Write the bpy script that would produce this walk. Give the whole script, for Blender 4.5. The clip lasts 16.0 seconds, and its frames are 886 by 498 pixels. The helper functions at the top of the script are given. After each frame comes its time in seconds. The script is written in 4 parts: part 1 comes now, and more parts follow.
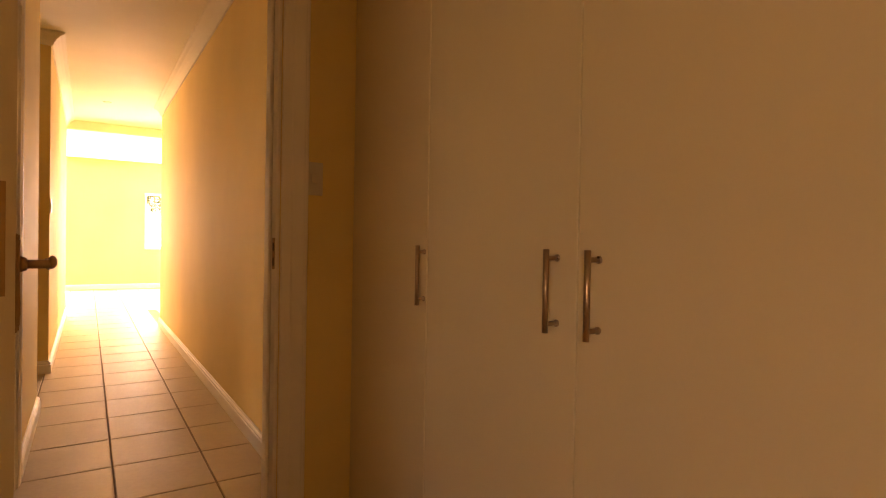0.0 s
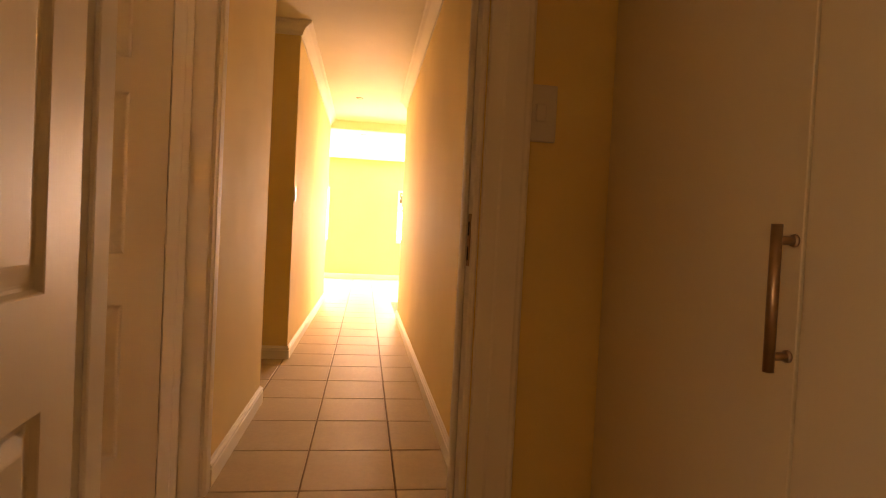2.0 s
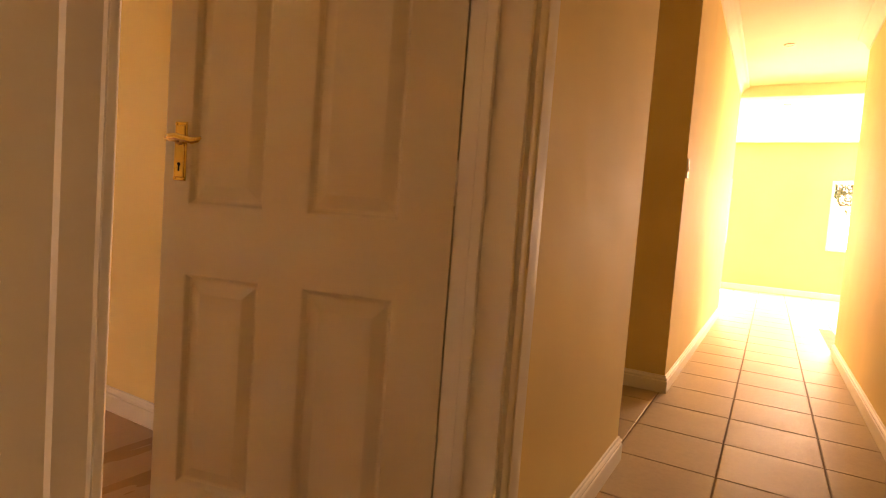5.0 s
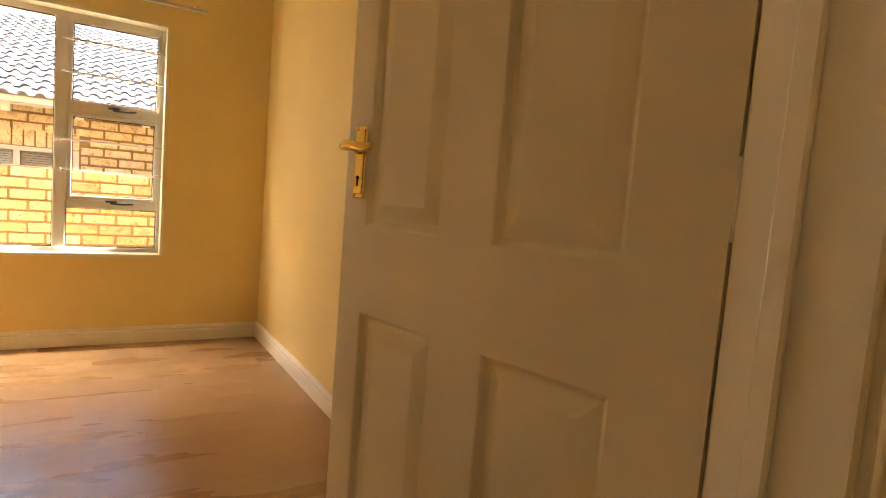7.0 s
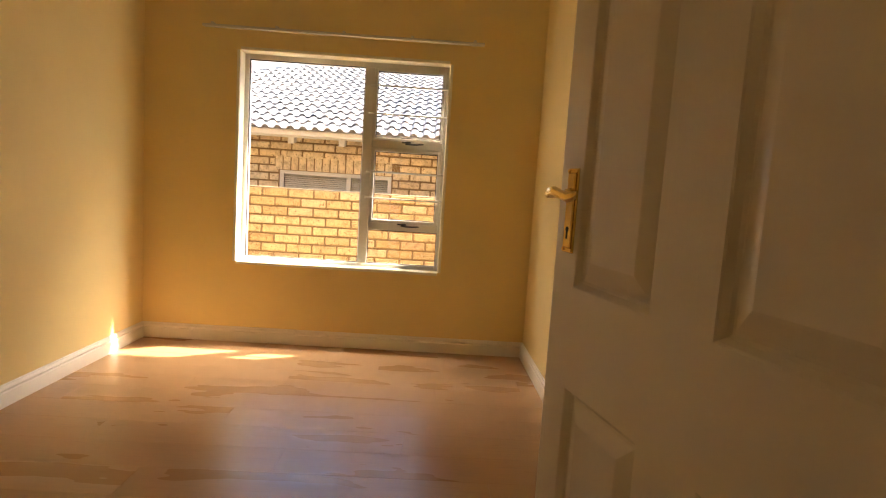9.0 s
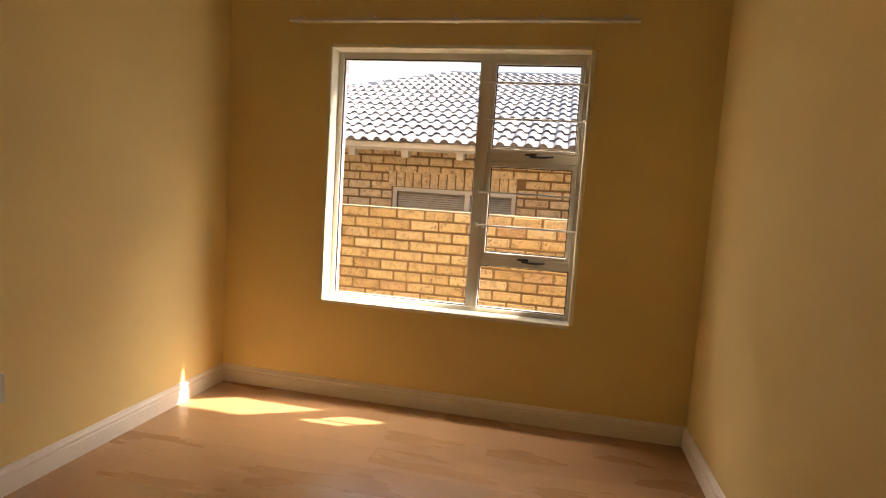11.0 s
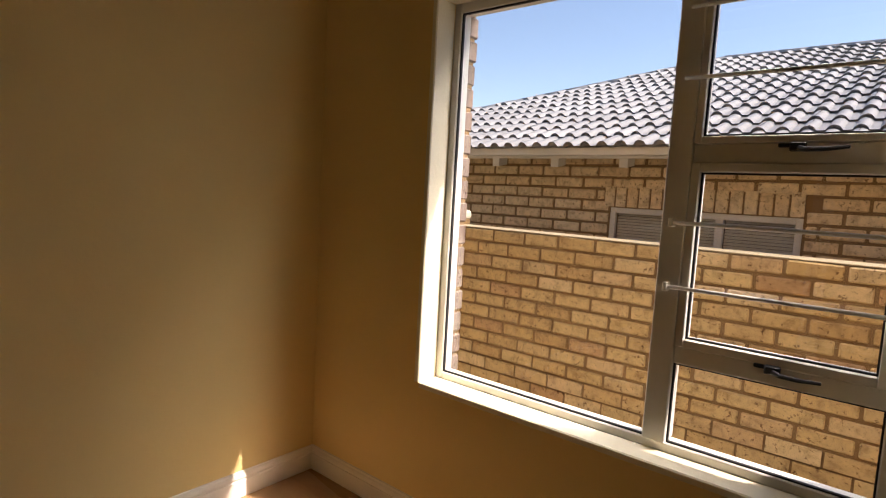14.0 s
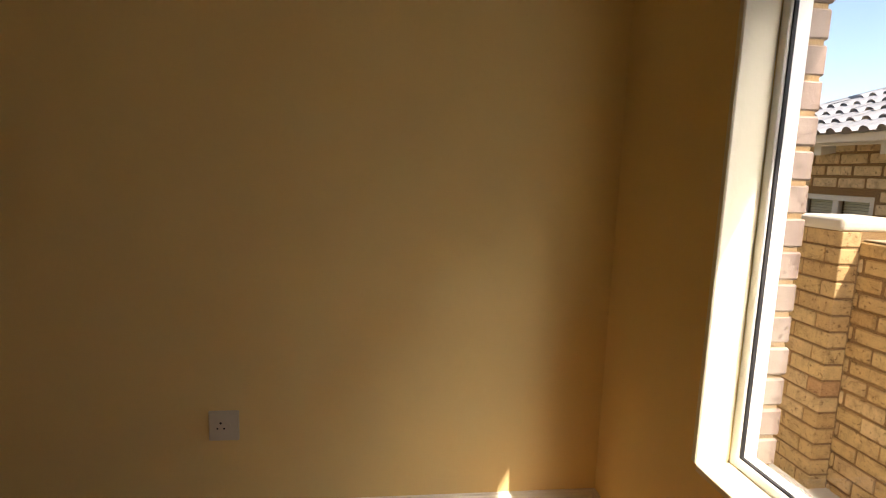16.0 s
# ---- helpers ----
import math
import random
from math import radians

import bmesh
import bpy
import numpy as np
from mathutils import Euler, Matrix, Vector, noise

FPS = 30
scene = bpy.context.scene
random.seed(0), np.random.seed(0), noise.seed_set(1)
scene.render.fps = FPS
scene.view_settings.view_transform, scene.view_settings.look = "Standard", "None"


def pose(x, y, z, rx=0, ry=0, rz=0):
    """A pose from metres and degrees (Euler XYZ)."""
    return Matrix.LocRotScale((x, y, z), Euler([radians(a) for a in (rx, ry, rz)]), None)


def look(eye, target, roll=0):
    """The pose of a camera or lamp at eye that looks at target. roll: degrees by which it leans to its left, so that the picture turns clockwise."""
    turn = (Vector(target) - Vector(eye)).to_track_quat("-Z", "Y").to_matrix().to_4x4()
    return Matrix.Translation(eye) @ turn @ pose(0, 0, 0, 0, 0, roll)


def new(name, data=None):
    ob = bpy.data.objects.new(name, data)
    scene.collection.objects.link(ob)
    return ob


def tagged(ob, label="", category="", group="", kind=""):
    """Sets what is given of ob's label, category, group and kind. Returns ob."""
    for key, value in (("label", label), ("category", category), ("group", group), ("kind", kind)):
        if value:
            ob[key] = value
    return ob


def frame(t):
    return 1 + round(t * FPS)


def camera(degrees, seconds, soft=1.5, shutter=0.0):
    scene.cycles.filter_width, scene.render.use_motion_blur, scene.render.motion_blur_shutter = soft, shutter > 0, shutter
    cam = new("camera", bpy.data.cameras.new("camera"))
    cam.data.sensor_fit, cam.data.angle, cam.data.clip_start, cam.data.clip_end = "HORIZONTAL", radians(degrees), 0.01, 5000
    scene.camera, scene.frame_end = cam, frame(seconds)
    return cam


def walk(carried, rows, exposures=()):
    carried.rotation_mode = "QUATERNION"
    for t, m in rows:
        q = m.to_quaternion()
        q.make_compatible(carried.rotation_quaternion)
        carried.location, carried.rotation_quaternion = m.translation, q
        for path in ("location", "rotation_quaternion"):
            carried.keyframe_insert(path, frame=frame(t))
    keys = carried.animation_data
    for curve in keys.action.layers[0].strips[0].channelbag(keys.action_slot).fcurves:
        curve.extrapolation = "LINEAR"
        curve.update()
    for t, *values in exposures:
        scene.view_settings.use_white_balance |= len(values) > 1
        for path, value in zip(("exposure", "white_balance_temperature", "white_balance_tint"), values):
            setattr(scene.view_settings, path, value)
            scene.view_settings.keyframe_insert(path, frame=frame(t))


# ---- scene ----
cam = camera(77.0, 16.0, soft=1.1)
PATH = [
    (0, (-0.104, -0.594, 1.091), (0.971, 1.091, 1.067), 1.0),
    (0.5, (-0.012, -0.432, 1.072), (0.875, 1.36, 1.039), 1.4),
    (1, (0.071, -0.2, 1.066), (0.77, 1.673, 1.025), 1.8),
    (1.5, (0.144, 0.002, 1.048), (0.668, 1.932, 1.016), 2.6),
    (2, (0.219, 0.196, 1.048), (0.498, 2.176, 1.002), 2.9),
    (2.5, (0.254, 0.411, 1.025), (0.304, 2.41, 0.973), 3.3),
    (3, (0.251, 0.617, 1.021), (0.091, 2.609, 0.958), 3.7),
    (3.2, (0.244, 0.686, 1.013), (0.016, 2.672, 0.943), 3.7),
    (5.3, (0.03, 1.377, 0.941), (-1.061, 3.049, 0.831), 4.5),
    (5.5, (-0.024, 1.431, 0.938), (-1.165, 3.071, 0.839), 4.6),
    (6, (-0.086, 1.588, 0.960), (-1.463, 3.031, 0.817), 4.6),
    (6.5, (-0.103, 1.682, 0.952), (-1.664, 2.923, 0.798), 4.4),
    (7, (-0.125, 1.742, 0.989), (-1.826, 2.781, 0.825), 4.6),
    (7.5, (-0.148, 1.817, 1.009), (-1.974, 2.613, 0.83), 4.5),
    (8, (-0.168, 1.869, 1.025), (-2.093, 2.376, 0.828), 4.2),
    (8.5, (-0.185, 1.896, 1.059), (-2.158, 2.15, 0.856), 4.1),
    (9, (-0.24, 1.947, 1.083), (-2.228, 2.006, 0.875), 3.7),
    (9.5, (-0.369, 1.983, 1.104), (-2.355, 1.878, 0.893), 3.6),
    (10, (-0.573, 1.982, 1.12), (-2.547, 1.739, 0.906), 3.5),
    (10.2, (-0.66, 1.982, 1.123), (-2.628, 1.693, 0.915), 3.5),
    (12.3, (-1.759, 1.863, 1.223), (-3.677, 1.328, 1.032), 3.4),
    (12.5, (-1.85, 1.875, 1.226), (-3.757, 1.301, 1.04), 3.2),
    (13, (-2.058, 1.925, 1.214), (-3.907, 1.186, 1.029), 3.1),
    (13.5, (-2.227, 1.968, 1.218), (-3.964, 0.996, 1.028), 3.4),
    (14, (-2.42, 2.0, 1.218), (-3.953, 0.731, 1.024), 3.2),
    (14.5, (-2.578, 2.016, 1.242), (-3.831, 0.471, 1.037), 3.0),
    (15, (-2.724, 1.96, 1.261), (-3.673, 0.214, 1.034), 3.0),
    (15.5, (-2.831, 1.973, 1.256), (-3.489, 0.099, 1.026), 3.1),
    (16, (-3.023, 1.979, 1.288), (-3.286, 0.017, 0.999), 2.1),
]
EXPOSURES = [
    (0.0, 3.15, 11200, 42),
    (1.5, 2.92, 11800, 45),
    (3.0, 3.25, 11300, 43),
    (5.5, 3.0, 11200, 38),
    (6.2, 3.15, 9300, 23),
    (7.0, 3.1, 8700, 17),
    (9.0, 2.4, 7900, 17),
    (10.0, 2.1, 7900, 18),
    (12.5, 1.2, 7700, 21),
    (14.5, 0.60, 7200, 20),
    (15.4, 0.68, 7400, 19),
    (16.0, 1.0, 7300, 17),
]
walk(cam, [(t, look(eye, target, roll)) for t, eye, target, roll in PATH], EXPOSURES)

# ---- world, sun, window and fill light ----
SUN = Vector((0.39, -0.69, -1.0)).normalized()
world = bpy.data.worlds.new("world")
scene.world = world
world.use_nodes = True
wn, wl = world.node_tree.nodes, world.node_tree.links
sky = wn.new("ShaderNodeTexSky")
sky.sky_type = "NISHITA"
sky.sun_disc = False
sky.sun_elevation = radians(51.6)
sky.sun_rotation = radians(330.5)
sky.air_density, sky.dust_density, sky.ozone_density = 1.0, 0.25, 2.6
wl.new(sky.outputs[0], wn["Background"].inputs[0])
wn["Background"].inputs[1].default_value = 0.15
sun_data = bpy.data.lights.new("sun", "SUN")
sun_data.energy, sun_data.angle, sun_data.color = 5.0, radians(0.53), (1.0, 0.97, 0.92)
sun = new("sun", sun_data)
sun.matrix_world = Matrix.Translation((-8, 14, 20)) @ SUN.to_track_quat("-Z", "Y").to_matrix().to_4x4()


def sky_lamp(name, m, w, h, watts, colour=(0.92, 0.96, 1.0)):
    """An area lamp for daylight through a window's opening, or for added fill."""
    d = bpy.data.lights.new(name, "AREA")
    d.shape, d.size, d.size_y, d.energy, d.color = "RECTANGLE", w, h, watts, colour
    ob = new(name, d)
    ob.matrix_world = m
    return ob


# plan, metres
CEIL = 2.68
PW, PE = -0.360, 0.656          # passage faces, west and east
BX0, BX1 = -3.89, -0.505        # bedroom faces, west and east
BY0, BY1 = 0.105, 2.63          # bedroom faces, south and north
WY0, WY1, WZ0, WZ1 = 0.70, 2.03, 0.537, 1.885   # bedroom window opening
XOUT = -4.12                    # outer brick face
R1Y0, R1Y1 = 1.29, 1.43        # wall between first room and passage
J1L, J1R = -0.315, 0.441          # first room's doorway
D2S, D2N = 1.535, 2.382         # second doorway
HEAD = 2.06
RS, RNF = 3.61, 4.786          # side recess, south and north faces
EEND = 7.1                      # end of the passage's east wall
FARY = 12.9

# fill lamp in the added, unseen east opening of the far room
sky_lamp("fill_light_living", look((5.42, 10.6, 1.1), (0, 10.6, 1.0)), 2.1, 1.95, 24, (1.0, 0.97, 0.91))
sky_lamp("sky_light_far_west", look((-1.30, FARY + 0.07, 1.44), (-1.0, 8, 1.2)), 1.3, 1.1, 42, (1.0, 0.97, 0.91))
sky_lamp("sky_light_far_east", look((1.585, FARY + 0.07, 1.44), (1.2, 8, 1.2)), 1.25, 1.1, 48, (1.0, 0.97, 0.91))
sky_lamp("sky_light_first_room", look((-3.10, -3.3, 1.5), (0, -0.5, 1.2)), 1.15, 1.15, 3.4, (1.0, 0.94, 0.83))
# fill lamps outside the opening, hidden from view, added to brighten the bedroom
sky_lamp("fill_light_bedroom", look((-4.50, 2.46, 1.35), (-2.2, 0.7, 0.4)), 0.75, 1.2, 2.6)
sky_lamp("fill_light_bedroom_head", look((-4.30, 1.365, 2.33), (-3.2, 1.365, 0.9)), 1.3, 0.30, 24.0)


# ---- materials ----
def material(name, rough=0.6, metal=0.0, spec=0.5):
    m = bpy.data.materials.new(name)
    m.use_nodes = True
    b = m.node_tree.nodes["Principled BSDF"]
    b.inputs["Roughness"].default_value = rough
    b.inputs["Metallic"].default_value = metal
    b.inputs["Specular IOR Level"].default_value = spec
    return m, m.node_tree.nodes, m.node_tree.links, b


def noise_node(n, l, scale, detail=4.0, rough=0.55, stretch=None, rand=False):
    tc = n.new("ShaderNodeTexCoord")
    src = tc.outputs["Object"]
    mp = n.new("ShaderNodeMapping")
    l.new(src, mp.inputs[0])
    if stretch:
        mp.inputs["Scale"].default_value = stretch
    if rand:
        oi = n.new("ShaderNodeObjectInfo")
        ml = n.new("ShaderNodeMath")
        ml.operation = "MULTIPLY"
        ml.inputs[1].default_value = 37.0
        l.new(oi.outputs["Random"], ml.inputs[0])
        l.new(ml.outputs[0], mp.inputs["Location"])
    t = n.new("ShaderNodeTexNoise")
    t.inputs["Scale"].default_value = scale
    t.inputs["Detail"].default_value = detail
    t.inputs["Roughness"].default_value = rough
    l.new(mp.outputs[0], t.inputs["Vector"])
    return t


def ramp(n, l, src, stops):
    r = n.new("ShaderNodeValToRGB")
    e = r.color_ramp.elements
    while len(e) < len(stops):
        e.new(0.5)
    for k, (p, c) in enumerate(stops):
        e[k].position, e[k].color = p, (*c, 1)
    l.new(src, r.inputs[0])
    return r


def mix(n, l, fac, a, b, kind="MIX"):
    m = n.new("ShaderNodeMix")
    m.data_type, m.blend_type = "RGBA", kind
    for k, v in ((0, fac), (6, a), (7, b)):
        if hasattr(v, "is_output"):
            l.new(v, m.inputs[k])
        elif k == 0:
            m.inputs[0].default_value = v
        else:
            m.inputs[k].default_value = (*v, 1)
    return m.outputs[2]


def bump(n, l, b, height, strength, distance):
    k = n.new("ShaderNodeBump")
    k.inputs["Strength"].default_value, k.inputs["Distance"].default_value = strength, distance
    l.new(height, k.inputs["Height"])
    l.new(k.outputs[0], b.inputs["Normal"])


def painted(name, colour, rough=0.55, spread=0.06, relief=0.15, grain=90.0, spec=0.3):
    m, n, l, b = material(name, rough, spec=spec)
    big = noise_node(n, l, 1.3, 3)
    lo = tuple(c * (1 - spread) for c in colour)
    hi = tuple(min(1, c * (1 + spread * 0.5)) for c in colour)
    r = ramp(n, l, big.outputs[0], [(0.3, lo), (0.7, hi)])
    l.new(r.outputs[0], b.inputs["Base Color"])
    fine = noise_node(n, l, grain, 3)
    bump(n, l, b, fine.outputs[0], relief, 0.004)
    rr = ramp(n, l, noise_node(n, l, 6, 4).outputs[0], [(0.3, (rough - 0.06,) * 3), (0.7, (rough + 0.08,) * 3)])
    l.new(rr.outputs[0], b.inputs["Roughness"])
    return m


WALL = painted("cream wall paint", (0.86, 0.66, 0.30), 0.75, spec=0.16)
WHITE = painted("white gloss enamel", (0.89, 0.83, 0.72), 0.58, 0.05, 0.06, 40, spec=0.25)
CEILING = painted("ceiling paint", (0.86, 0.81, 0.70), 0.8)
REVEAL = painted("window reveal paint", (0.84, 0.77, 0.58), 0.5)
PLASTIC = painted("white plastic", (0.66, 0.60, 0.50), 0.35, 0.03, 0.02)
MELAMINE = painted("off white melamine", (0.72, 0.58, 0.34), 0.42, 0.04, 0.04, 60)
DARK = painted("dark slot", (0.012, 0.011, 0.010), 0.7, 0.02)
RUBBER = painted("black glazing gasket", (0.015, 0.014, 0.014), 0.6, 0.02)
LATCHBLACK = painted("black latch", (0.02, 0.02, 0.022), 0.45, 0.05)


def make_grain_paint():
    m, n, l, b = material("grain embossed door paint", 0.47, spec=0.35)
    g = noise_node(n, l, 14, 6, 0.7, (7, 7, 0.6))
    big = noise_node(n, l, 1.5, 3)
    r = ramp(n, l, big.outputs[0], [(0.3, (0.79, 0.69, 0.53)), (0.7, (0.83, 0.74, 0.58))])
    l.new(r.outputs[0], b.inputs["Base Color"])
    bump(n, l, b, g.outputs[0], 0.16, 0.003)
    return m


DOORPAINT = make_grain_paint()


def metal(name, colour, rough):
    m, n, l, b = material(name, rough, 1.0)
    t = noise_node(n, l, 60, 4)
    r = ramp(n, l, t.outputs[0], [(0.3, tuple(c * 0.85 for c in colour)), (0.7, colour)])
    l.new(r.outputs[0], b.inputs["Base Color"])
    rr = ramp(n, l, noise_node(n, l, 25, 4).outputs[0], [(0.3, (rough * 0.7,) * 3), (0.7, (rough * 1.4,) * 3)])
    l.new(rr.outputs[0], b.inputs["Roughness"])
    return m


BRASS = metal("polished brass", (0.83, 0.62, 0.25), 0.16)
STEEL = metal("bronzed steel", (0.46, 0.32, 0.20), 0.36)
BRONZE = metal("aged bronze", (0.50, 0.33, 0.19), 0.42)


def make_alu():
    m, n, l, b = material("white powder coated aluminium", 0.35, 0.0)
    r = ramp(n, l, noise_node(n, l, 3, 4).outputs[0], [(0.3, (0.68, 0.65, 0.58)), (0.7, (0.75, 0.72, 0.65))])
    l.new(r.outputs[0], b.inputs["Base Color"])
    return m


ALU = make_alu()


def make_glass():
    m, n, l, b = material("window glass", 0.0)
    b.inputs["Transmission Weight"].default_value = 1.0
    b.inputs["IOR"].default_value = 1.45
    b.inputs["Base Color"].default_value = (0.97, 0.985, 0.98, 1)
    return m


GLASS = make_glass()


def make_tile():
    m, n, l, b = material("glazed ceramic floor tile", 0.55, spec=0.25)
    a = noise_node(n, l, 5, 6, 0.65, rand=True)
    c = noise_node(n, l, 45, 3, rand=True)
    r = ramp(n, l, a.outputs[0], [(0.25, (0.50, 0.385, 0.245)), (0.5, (0.545, 0.425, 0.275)), (0.75, (0.585, 0.465, 0.305))])
    r2 = ramp(n, l, c.outputs[0], [(0.35, (0.9, 0.9, 0.9)), (0.6, (1, 1, 1))])
    l.new(mix(n, l, 0.5, r.outputs[0], r2.outputs[0], "MULTIPLY"), b.inputs["Base Color"])
    rr = ramp(n, l, a.outputs[0], [(0.3, (0.50,) * 3), (0.7, (0.66,) * 3)])
    l.new(rr.outputs[0], b.inputs["Roughness"])
    bump(n, l, b, a.outputs[0], 0.03, 0.01)
    return m


TILE = make_tile()
GROUT = painted("tile grout", (0.26, 0.17, 0.09), 0.85, 0.2, 0.3)


def make_laminate():
    m, n, l, b = material("oak laminate plank", 0.27, spec=0.5)
    g = noise_node(n, l, 14, 6, 0.6, (6, 0.5, 6), rand=True)
    k = noise_node(n, l, 2.2, 3, 0.5, (2.5, 0.6, 1), rand=True)
    fleck = noise_node(n, l, 16, 2, 0.4, (5, 0.7, 1), rand=True)
    r = ramp(n, l, g.outputs[0], [(0.25, (0.43, 0.245, 0.115)), (0.5, (0.45, 0.26, 0.125)), (0.75, (0.47, 0.275, 0.135))])
    r2 = ramp(n, l, k.outputs[0], [(0.2, (0.92, 0.90, 0.88)), (0.8, (1, 1, 1))])
    r4 = ramp(n, l, fleck.outputs[0], [(0.58, (1, 1, 1)), (0.80, (0.66, 0.58, 0.50))])
    oi = n.new("ShaderNodeObjectInfo")
    r3 = ramp(n, l, oi.outputs["Random"], [(0, (0.95, 0.94, 0.93)), (1, (1.0, 1.0, 1.0))])
    c = mix(n, l, 0.6, r.outputs[0], r2.outputs[0], "MULTIPLY")
    c = mix(n, l, 0.25, c, r4.outputs[0], "MULTIPLY")
    l.new(mix(n, l, 1.0, c, r3.outputs[0], "MULTIPLY"), b.inputs["Base Color"])
    rr = ramp(n, l, k.outputs[0], [(0.3, (0.26,) * 3), (0.7, (0.32,) * 3)])
    l.new(rr.outputs[0], b.inputs["Roughness"])
    bump(n, l, b, g.outputs[0], 0.03, 0.002)
    return m


LAMINATE = make_laminate()


def make_brick(name, stops, island=False):
    m, n, l, b = material(name, 0.85, spec=0.3)
    a = noise_node(n, l, 16, 6, 0.7, rand=not island)
    pits = noise_node(n, l, 48, 5, 0.65, rand=not island)
    if island:
        gi = n.new("ShaderNodeNewGeometry")
        rnd = gi.outputs["Random Per Island"]
    else:
        rnd = n.new("ShaderNodeObjectInfo").outputs["Random"]
    base = ramp(n, l, rnd, stops)
    v = ramp(n, l, a.outputs[0], [(0.30, (0.50, 0.42, 0.35)), (0.48, (0.92, 0.89, 0.84)), (0.68, (1.15, 1.12, 1.05))])
    p = ramp(n, l, pits.outputs[0], [(0.35, (0.20, 0.12, 0.07)), (0.42, (1, 1, 1))])
    c = mix(n, l, 0.9, base.outputs[0], v.outputs[0], "MULTIPLY")
    l.new(mix(n, l, 0.8, c, p.outputs[0], "MULTIPLY"), b.inputs["Base Color"])
    bump(n, l, b, a.outputs[0], 0.5, 0.006)
    return m


BRICKTONES = [(0.0, (0.58, 0.40, 0.18)), (0.35, (0.65, 0.48, 0.24)), (0.6, (0.52, 0.345, 0.155)), (0.8, (0.70, 0.535, 0.30)), (1.0, (0.49, 0.295, 0.145))]
HOUSETONES = [(0.0, (0.80, 0.64, 0.41)), (0.4, (0.84, 0.70, 0.48)), (0.7, (0.78, 0.60, 0.37)), (1.0, (0.82, 0.65, 0.43))]
BRICK = make_brick("yellow clay stock brick", BRICKTONES)
BRICK_JOINED = make_brick("yellow clay stock brick joined", BRICKTONES, True)
HBRICK = make_brick("straw face brick", HOUSETONES)
HBRICK_JOINED = make_brick("straw face brick joined", HOUSETONES, True)
OWNBRICK = make_brick("brown face brick", [(0.0, (0.21, 0.155, 0.13)), (0.5, (0.25, 0.195, 0.165)), (1.0, (0.22, 0.155, 0.13))])
MORTAR = painted("brown mortar", (0.27, 0.165, 0.075), 0.95, 0.2, 0.6, 120)
CAPPING = painted("weathered mortar capping", (0.40, 0.32, 0.20), 0.9, 0.3, 0.6, 60)
COPING = painted("pale mortar capping", (0.66, 0.60, 0.48), 0.9, 0.15, 0.6, 60)


def make_rooftile(name, island):
    m, n, l, b = material(name, 0.55, spec=0.5)
    a = noise_node(n, l, 9, 6, 0.7, rand=not island)
    if island:
        rnd = n.new("ShaderNodeNewGeometry").outputs["Random Per Island"]
    else:
        rnd = n.new("ShaderNodeObjectInfo").outputs["Random"]
    base = ramp(n, l, rnd, [(0, (0.27, 0.265, 0.265)), (1, (0.35, 0.345, 0.34))])
    v = ramp(n, l, a.outputs[0], [(0.28, (0.6, 0.58, 0.56)), (0.5, (1, 1, 1))])
    l.new(mix(n, l, 0.7, base.outputs[0], v.outputs[0], "MULTIPLY"), b.inputs["Base Color"])
    bump(n, l, b, a.outputs[0], 0.25, 0.006)
    return m


ROOF = make_rooftile("grey concrete roof tile", False)
ROOF_JOINED = make_rooftile("grey concrete roof tile joined", True)
GUTTER = painted("white gutter paint", (0.78, 0.76, 0.71), 0.45, 0.08)
GRASS = painted("dry lawn", (0.16, 0.17, 0.06), 0.95, 0.5, 0.8, 30)
LEAF = painted("foliage", (0.07, 0.11, 0.035), 0.7, 0.5)
BARK = painted("bark", (0.16, 0.11, 0.07), 0.9, 0.3)
# dark colour that stands in for shade inside the neighbour's room
ROOMSHADE = painted("unlit neighbour room", (0.05, 0.045, 0.04), 0.9, 0.2)
BLIND = painted("venetian blind slat", (0.86, 0.84, 0.79), 0.5, 0.05)


# ---- builders ----
def obj(name, bm, mat, parent=None, label="", smooth=False):
    me = bpy.data.meshes.new(name)
    bmesh.ops.recalc_face_normals(bm, faces=bm.faces[:])
    bm.to_mesh(me)
    bm.free()
    me.materials.append(mat)
    if smooth:
        for p in me.polygons:
            p.use_smooth = True
    ob = new(name, me)
    if parent is not None:
        ob.parent = parent
    if label:
        ob["label"] = label
    return ob


def part(name, bm, mat, parent, label="", smooth=False):
    return obj(name, bm, mat, parent, label, smooth)


def thing(name, at, label, category, group=""):
    e = new(name)
    e.matrix_world = at if isinstance(at, Matrix) else Matrix.Translation(at)
    e.empty_display_size = 0.1
    return tagged(e, label, category, group)


def structure(ob, label, category):
    return tagged(ob, label, category, kind="structure")


def box(bm, x0, x1, y0, y1, z0, z1, bevel=0.0, m=None, segments=1):
    r = bmesh.ops.create_cube(bm, size=1.0)
    vs = r["verts"]
    for v in vs:
        v.co = Vector((x0 + (v.co.x + 0.5) * (x1 - x0), y0 + (v.co.y + 0.5) * (y1 - y0), z0 + (v.co.z + 0.5) * (z1 - z0)))
    if m is not None:
        bmesh.ops.transform(bm, matrix=m, verts=vs)
    if bevel:
        es = list({e for v in vs for e in v.link_edges})
        bmesh.ops.bevel(bm, geom=es, offset=bevel, segments=segments, profile=0.5, affect="EDGES")
    return bm


def slab(x0, x1, y0, y1, z0, z1, bevel=0.0, m=None, segments=1):
    return box(bmesh.new(), x0, x1, y0, y1, z0, z1, bevel, m, segments)


